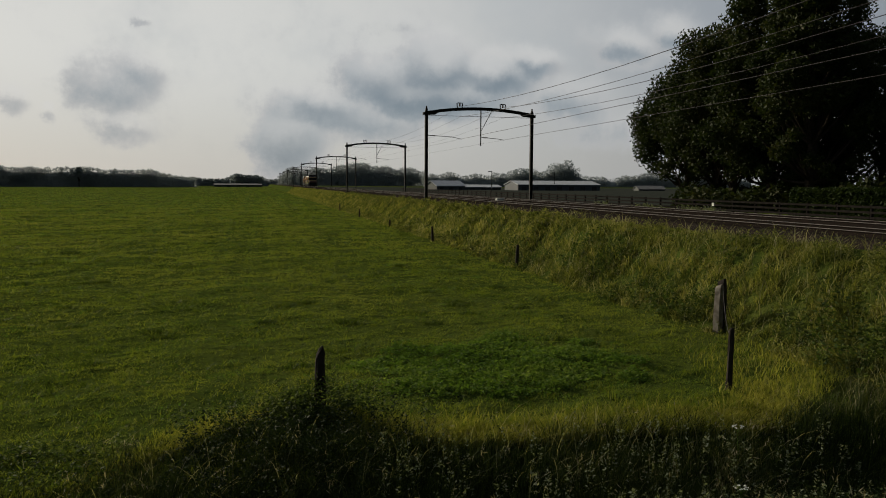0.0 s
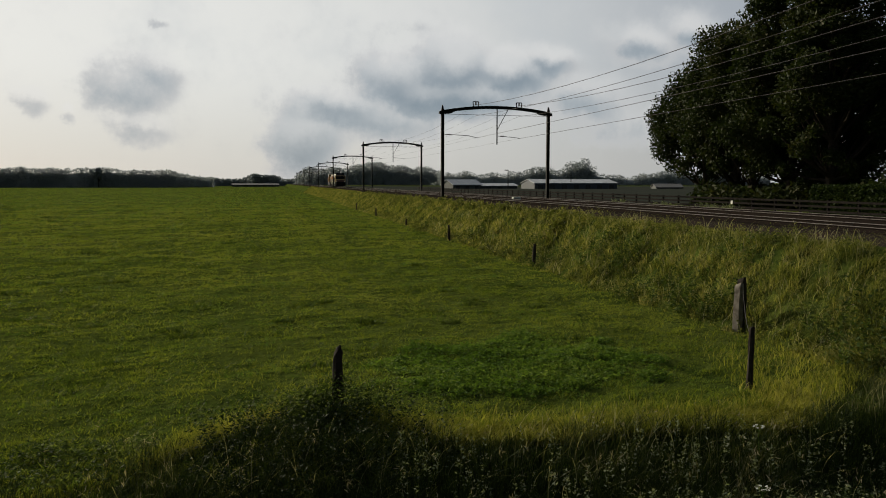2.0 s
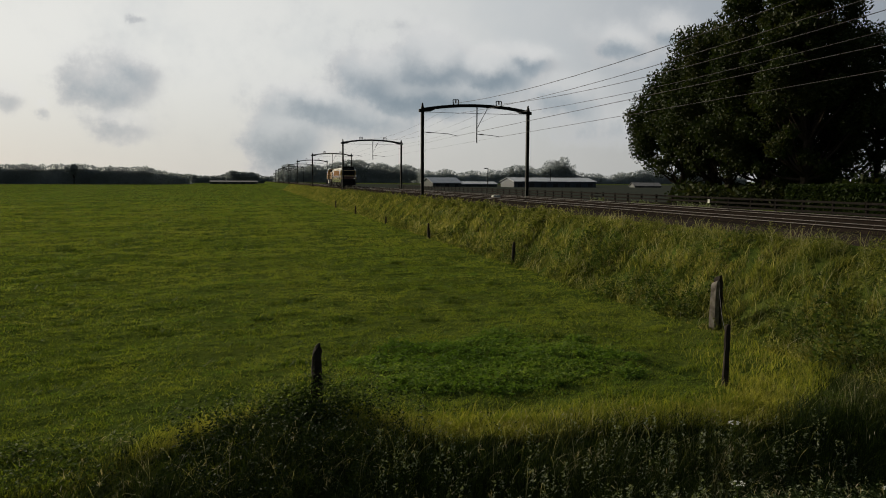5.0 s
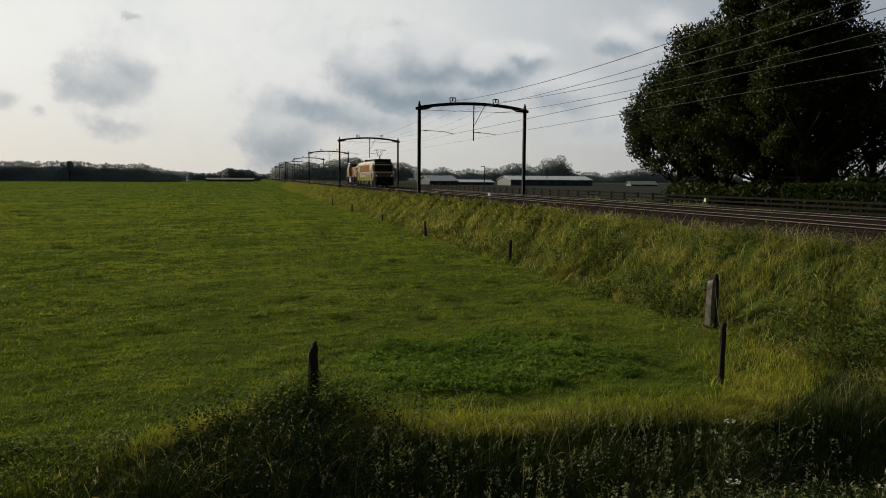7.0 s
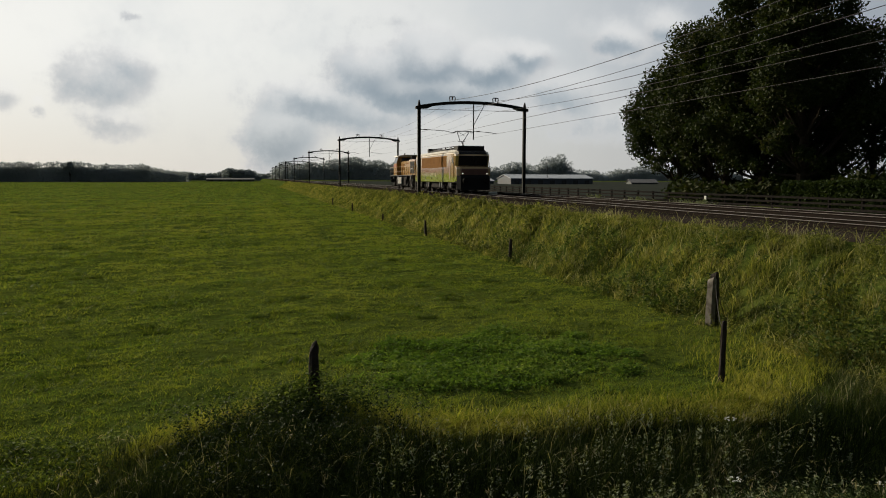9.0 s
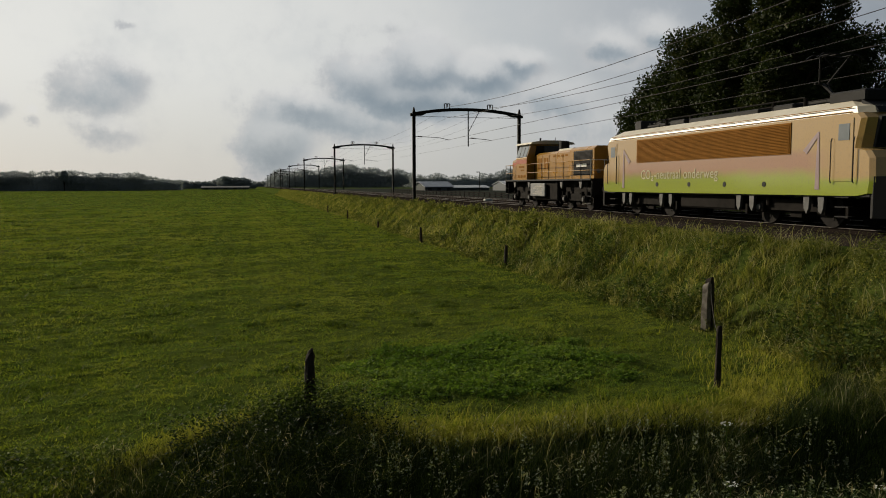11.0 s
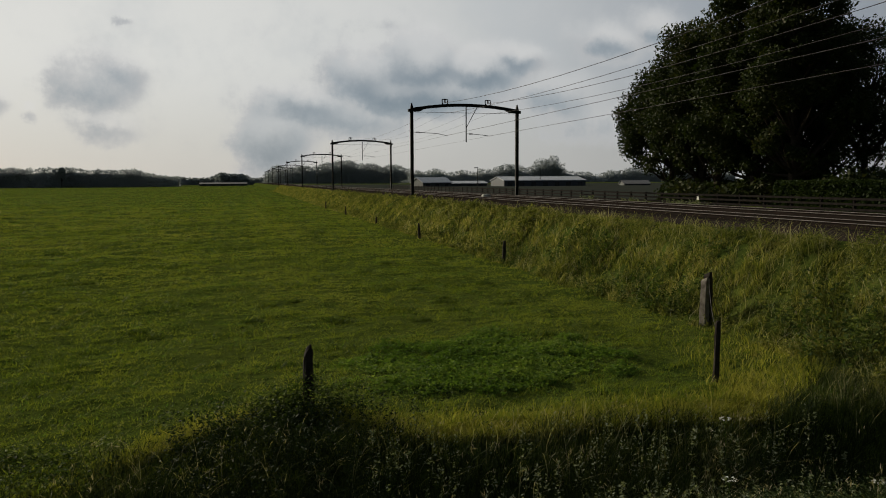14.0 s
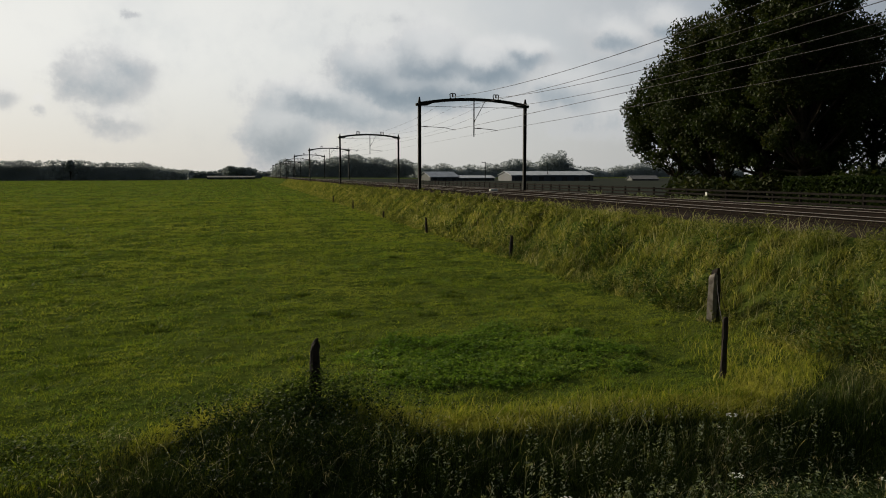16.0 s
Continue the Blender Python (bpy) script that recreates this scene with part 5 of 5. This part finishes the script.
            for k in range(3):
                box(bm, s * 1.36 - 0.12, s * 1.36 + 0.12, y - 0.25, y + 0.25, 0.35 + 0.27 * k, 0.38 + 0.27 * k)
            part("steps", bm, M_DARK, loco)
            bm = bmesh.new()
            prism(bm, [(y + d * 1.45, 2.25), (y + d * 1.60, 2.38), (y + d * 1.02, 2.95), (y + d * 0.95, 2.85)], "x", s * 1.468, s * 1.474)
            part("purple_stroke", bm, M_PURPLE, body, "purple painted stroke")
            bm = bmesh.new()
            prism(bm, [(y + d * 0.90, 1.12), (y + d * 1.08, 1.12), (y + d * 1.02, 2.95), (y + d * 0.96, 2.95)], "x", s * 1.466, s * 1.472)
            part("purple_stroke", bm, M_PURPLE, body, "purple painted stroke")
        for y in (5.2, 7.3, 9.5, 11.8):
            bm = bmesh.new()
            tube(bm, (s * 1.462, y, 1.28), (s * 1.475, y, 1.28), 0.09, n=14)
            part("filler_cap", bm, M_DARK, body)
    for s in (-1, 1):
        for y in (2.75, 3.35, 5.9, 6.6, 10.9, 11.6, L - 3.35, L - 2.75):
            bm = bmesh.new()
            prism(bm, [(y - 0.13, 0.92), (y + 0.13, 0.92), (y + 0.10, 0.55), (y - 0.02, 0.40), (y - 0.10, 0.55)], "x", s * 1.34 - 0.05, s * 1.34 + 0.05)
            part("sand_box", bm, M_COVER, loco, "grey sand box")
    m = Matrix(((0, 0, -1, -1.472), (-1, 0, 0, 13.1), (0, 1, 0, 1.50), (0, 0, 0, 1)))
    words("CO\u2082-neutraal onderweg", 0.52, m, M_LETTER, loco)
    bm = bmesh.new()
    box(bm, -1.42, 1.42, 0.9, L - 0.9, 0.90, 1.04, 0.03)
    part("sill", bm, M_DARK, loco, "dark lower sill")
    for end in (0, 1):
        def at(y):
            return L - y if end else y
        bm = bmesh.new()
        for x0, x1 in ((-1.16, -0.05), (0.05, 1.16)):
            prism(bm, [(at(0.99), 2.42), (at(0.82), 3.22), (at(0.88), 3.24), (at(1.07), 2.42)], "x", x0, x1)
        part("windscreen", bm, M_GLASS, body, "dark raked windscreen")
        bm = bmesh.new()
        prism(bm, [(at(1.020), 2.375), (at(0.838), 3.26), (at(0.95), 3.28), (at(1.10), 2.375)], "x", -1.21, 1.21)
        part("window_surround", bm, M_DARK, body, "black window surround")
        bm = bmesh.new()
        prism(bm, [(at(0.66), 0.35), (at(0.38), 0.32), (at(0.42), 1.30), (at(0.50), 1.55), (at(0.70), 1.55)], "x", -1.18, 1.18)
        for sg in (-1, 1):
            prism(bm, [(sg * 1.18, at(0.38)), (sg * 1.18, at(0.66)), (sg * 1.40, at(0.90)), (sg * 1.42, at(0.80))], "z", 0.36, 1.50)
        part("apron", bm, M_DARK, loco, "black nose apron")
        # added dark strip: shade on the roof front, built as a panel
        bm = bmesh.new()
        prism(bm, [(at(0.99), 3.41), (at(1.12), 3.60), (at(1.62), 3.84), (at(1.62), 3.74), (at(1.2), 3.50)], "x", -1.16, 1.16)
        part("brow", bm, M_DARK, roof, "dark strip over the windscreens standing for shade")
        # panel that darkens the nose as its shade does
        bm = bmesh.new()
        prism(bm, [(at(0.49), 1.56), (at(0.485), 2.02), (at(0.505), 2.10), (at(0.55), 2.10), (at(0.55), 1.56)], "x", -1.10, 1.10)
        part("nose_panel", bm, M_NOSE, body, "brown-red nose panel darkened for the shaded front")
        for x in (-1.02, 1.02):
            bm = bmesh.new()
            tube(bm, (x, at(0.52), 1.66), (x, at(0.44), 1.66), 0.065, n=14)
            part("headlight", bm, M_GLOW if not end else M_GREYPANEL, loco)
        buffers(loco, at(0.0), -1 if end else 1)
    pantograph(loco, 3.9, True)
    pantograph(loco, L - 3.9, False)
    wheels = bogie(loco, 4.3, 2.8, 0.55) + bogie(loco, L - 4.3, 2.8, 0.55)
    bm = bmesh.new()
    box(bm, -1.2, 1.2, 7.0, 10.5, 0.4, 0.95, 0.06)
    part("equipment_case", bm, M_BOGIE, loco)
    return loco, wheels


def diesel():
    L = 13.75
    loco = empty("diesel_locomotive", label="yellow diesel locomotive with long hood and raised cab", category="locomotive", group="train")
    bm = bmesh.new()
    box(bm, -1.46, 1.46, 0.62, L - 0.62, 1.49, 1.60, 0.02)
    box(bm, -0.85, 0.85, 0.62, L - 0.62, 1.0, 1.49)
    part("frame", bm, M_DARK, loco, "dark underframe with walkway")
    bm = bmesh.new()
    box(bm, -1.25, 1.25, 5.1, 8.9, 0.42, 1.49, 0.08)
    part("fuel_tank", bm, M_BOGIE, loco, "black fuel tank")
    for y0, y1 in ((1.5, 4.7), (9.1, 12.3)):
        bm = bmesh.new()
        box(bm, -0.95, 0.95, y0, y1, 0.75, 1.49, 0.05)
        part("equipment_case", bm, M_BOGIE, loco, "black equipment case")

    def hood(y0, y1, w, z1, name, label):
        bm = bmesh.new()
        loft(bm, [[(-w, y, 1.6), (w, y, 1.6), (w, y, z1 - 0.14), (w - 0.16, y, z1), (-w + 0.16, y, z1), (-w, y, z1 - 0.14)] for y in (y0, y1)])
        return part(name, bm, M_YELLOW, loco, label)

    front = hood(0.95, 3.85, 1.12, 3.38, "radiator_hood", "yellow radiator hood")
    long = hood(3.89, 8.85, 1.02, 3.30, "engine_hood", "yellow engine hood")
    short = hood(11.1, 12.95, 1.02, 3.02, "short_hood", "yellow short hood")
    for s in (-1, 1):
        bm = bmesh.new()
        box(bm, s * 1.125 - 0.01, s * 1.125 + 0.01, 1.15, 3.35, 1.80, 3.16)
        g = part("radiator_grille", bm, M_DARK, front, "dark radiator grille")
        bm = bmesh.new()
        for k in range(20):
            z = 1.84 + k * 0.064
            box(bm, s * 1.14 - 0.01, s * 1.14 + 0.01, 1.2, 3.3, z, z + 0.03)
        part("louvre", bm, M_BOGIE, g)
        for k in range(5):
            bm = bmesh.new()
            y = 4.0 + k * 0.96
            box(bm, s * 1.03 - 0.008, s * 1.03 + 0.008, y, y + 0.80, 1.72, 3.12, 0.004)
            d = part("hood_door", bm, M_YELLOW, long)
            if k > 2:
                for q in (0.10, 0.46):
                    bm = bmesh.new()
                    box(bm, s * 1.042 - 0.006, s * 1.042 + 0.006, y + q, y + q + 0.24, 2.25, 2.95)
                    part("vent", bm, M_GRILLE, d, "dark vent slot")
        bm = bmesh.new()
        box(bm, s * 1.03 - 0.01, s * 1.03 + 0.01, 12.0, 12.3, 2.2, 2.65)
        part("vent", bm, M_GRILLE, short, "dark vent")
        bm = bmesh.new()
        box(bm, s * 1.02 - 0.004, s * 1.02 + 0.012, 11.12, 12.9, 2.55, 2.78)
        part("red_stripe", bm, M_RED, short, "red stripe")
    # the cab: upright below, the windows leaning in towards the roof
    bm = bmesh.new()
    loft(bm, [[(-1.45, y, 1.6), (1.45, y, 1.6), (1.45, y, 3.02), (1.20, y, 3.92), (-1.20, y, 3.92), (-1.45, y, 3.02)] for y in (9.3, 11.1)])
    cab = part("cab", bm, M_YELLOW, loco)
    bm = bmesh.new()
    loft(bm, [[(-1.38, y, 3.90), (1.38, y, 3.90), (1.30, y, 4.02), (0.6, y, 4.14), (-0.6, y, 4.14), (-1.30, y, 4.02)] for y in (8.8, 11.4)])
    part("cab_roof", bm, M_CREAM, loco, "pale overhanging cab roof")
    for s in (-1, 1):
        for k in range(3):
            y = 9.38 + k * 0.58
            bm = bmesh.new()
            prism(bm, [(s * 1.458, 3.08), (s * 1.465, 3.10), (s * 1.250, 3.84), (s * 1.238, 3.82)], "y", y, y + 0.50)
            part("window", bm, M_WINDOW, cab, "cab window with pale sky reflection painted in")
        bm = bmesh.new()
        box(bm, s * 1.455 - 0.006, s * 1.455 + 0.006, 9.31, 11.09, 2.66, 2.92)
        part("red_stripe", bm, M_RED, cab, "dull red stripe")
        for k in range(3):
            bm = bmesh.new()
            box(bm, s * 1.455 - 0.006, s * 1.455 + 0.006, 9.5 + 0.5 * k, 9.82 + 0.5 * k, 1.74, 1.92)
            part("vent", bm, M_GRILLE, cab, "small dark vent")
        for n, (h, d) in enumerate(((0.13, 0.9), (0.09, 0.6))):
            bm = bmesh.new()
            box(bm, s * 1.454 - 0.005, s * 1.454 + 0.005, 9.7, 9.7 + d, 2.38 - 0.2 * n, 2.38 - 0.2 * n + h)
            part("marking", bm, M_GRILLE, cab, "brown lettering bar")
        for k in range(4):
            bm = bmesh.new()
            box(bm, s * 1.04 - 0.004, s * 1.04 + 0.008, 4.3 + 0.55 * k, 4.65 + 0.55 * k, 2.94, 3.05)
            part("marking", bm, M_GRILLE, long, "brown lettering bar")
        bm = bmesh.new()
        box(bm, s * 1.40 - 0.06, s * 1.40 + 0.06, 6.45, 8.65, 0.62, 1.36, 0.03)
        tank = part("tank_panel", bm, M_GREYPANEL, loco, "pale grey tank panel with notices")
        for k in range(5):
            bm = bmesh.new()
            box(bm, s * 1.464 - 0.004, s * 1.464 + 0.004, 6.8 + 0.1 * (k % 2), 8.2 - 0.25 * (k % 3), 0.74 + 0.11 * k, 0.765 + 0.11 * k)
            part("marking", bm, M_CREAM, tank, "pale lettering bar")
        for y0, y1 in ((0.75, 9.2), (11.15, 13.1)):
            for z in (2.05, 2.60):
                handrail(loco, [(s * 1.43, y0, z), (s * 1.43, y1, z)], 0.020, M_YELLOW, "yellow handrail")
            k = 0
            while y0 + k * 1.05 <= y1:
                bm = bmesh.new()
                tube(bm, (s * 1.43, y0 + k * 1.05, 1.6), (s * 1.43, y0 + k * 1.05, 2.6), 0.018, n=6)
                part("stanchion", bm, M_DARK, loco)
                k += 1
        for y in (0.62, L - 0.62):
            bm = bmesh.new()
            sg = 1 if y < 5 else -1
            wire_path(bm, [(s * 1.40, y, 1.4), (s * 1.40, y, 0.35), (s * 1.40, y + sg * 0.5, 0.35), (s * 1.40, y + sg * 0.5, 1.4)], 0.025, 6)
            for z in (0.36, 0.7, 1.05):
                box(bm, s * 1.3 - 0.12, s * 1.3 + 0.12, min(y, y + sg * 0.5), max(y, y + sg * 0.5), z, z + 0.03)
            part("steps", bm, M_DARK, loco)
        bm = bmesh.new()
        box(bm, s * 1.155 - 0.006, s * 1.155 + 0.006, 1.75, 2.95, 2.26, 2.42)
        part("plate", bm, M_WHITE, front, "white plate with pale lettering bars")
        for y in (2.0, 4.4, 9.2, 11.6):
            bm = bmesh.new()
            prism(bm, [(y - 0.16, 1.44), (y + 0.16, 1.44), (y + 0.10, 1.18), (y - 0.04, 1.06), (y - 0.12, 1.18)], "x", s * 1.30 - 0.06, s * 1.30 + 0.06)
            part("sand_box", bm, M_COVER, loco, "pale grey sand box")
    for y in (0.70, L - 0.70):
        for z in (2.05, 2.60):
            handrail(loco, [(-1.43, y, z), (1.43, y, z)], 0.022, M_WHITE, "white end handrail")
        for x in (-1.43, -0.7, 0.7, 1.43):
            bm = bmesh.new()
            tube(bm, (x, y, 1.58), (x, y, 2.6), 0.022, n=6)
            part("stanchion", bm, M_WHITE, loco, "white end stanchion")
    bm = bmesh.new()
    prism(bm, [(-0.95, 3.12), (0.95, 3.12), (0.85, 3.80), (-0.85, 3.80)], "y", 9.285, 9.298)
    part("windscreen", bm, M_GLASS, cab, "dark windscreen")
    bm = bmesh.new()
    tube(bm, (0.1, 7.4, 3.26), (0.1, 7.4, 4.00), 0.30, 0.28, 12)
    part("exhaust", bm, M_DARK, loco, "dark exhaust stack")
    bm = bmesh.new()
    box(bm, -0.6, 0.6, 4.6, 6.6, 3.27, 3.46, 0.06)
    part("roof_hatch", bm, M_CREAM, loco, "pale roof hatch")
    bm = bmesh.new()
    tube(bm, (0.9, 10.6, 4.1), (0.9, 10.6, 4.45), 0.015, n=5)
    tube(bm, (-0.4, 9.8, 4.1), (-0.4, 9.8, 4.35), 0.06, n=8)
    part("aerial", bm, M_DARK, loco)
    for y in (0.0, L):
        buffers(loco, y, 1 if y == 0 else -1)
        bm = bmesh.new()
        sg = 1 if y == 0 else -1
        box(bm, -1.4, 1.4, min(y + sg * 0.56, y + sg * 0.64), max(y + sg * 0.56, y + sg * 0.64), 0.75, 1.58)
        part("buffer_beam", bm, M_DARK, loco)
    for x in (-0.9, 0.9):
        bm = bmesh.new()
        tube(bm, (x, 0.89, 2.0), (x, 0.97, 2.0), 0.1, n=12)
        part("headlight", bm, M_GREYPANEL, front)
    wheels = bogie(loco, 3.1, 2.4, 0.5) + bogie(loco, L - 3.1, 2.4, 0.5)
    return loco, wheels


def lower(loco):
    """Brings everything above the sill down to the true loading gauge."""
    done = set()
    for ob in loco.children_recursive:
        if ob.name.startswith(("wheelset", "lettering")) or ob.data in done:
            continue
        done.add(ob.data)
        for v in ob.data.vertices:
            if v.co.z > 1.3:
                v.co.z = 1.3 + (v.co.z - 1.3) * 0.90


front_loco, front_wheels = electric()
rear_loco, rear_wheels = diesel()
lower(front_loco)
lower(rear_loco)


def motions():
    """The train runs past at a steady pace, its wheels turning."""
    for loco, back in ((front_loco, 0.0), (rear_loco, 17.35)):
        rows = []
        for k in range(17):
            t = 16.0 * k / 16
            rows.append((t, pose(TRACK_1, 59.0 + back - SPEED * (t - PASS), RAIL)))
        walk(loco, rows)
    for wheels, r in ((front_wheels, 0.55), (rear_wheels, 0.5)):
        step = 1.0 / FPS
        turn = math.degrees(SPEED * step / r)
        for w in wheels:
            x, y, z = w.location
            walk(w, [(k * step, pose(x, y, z, -turn * k, 0, 0)) for k in range(16 * FPS + 1)])


motions()
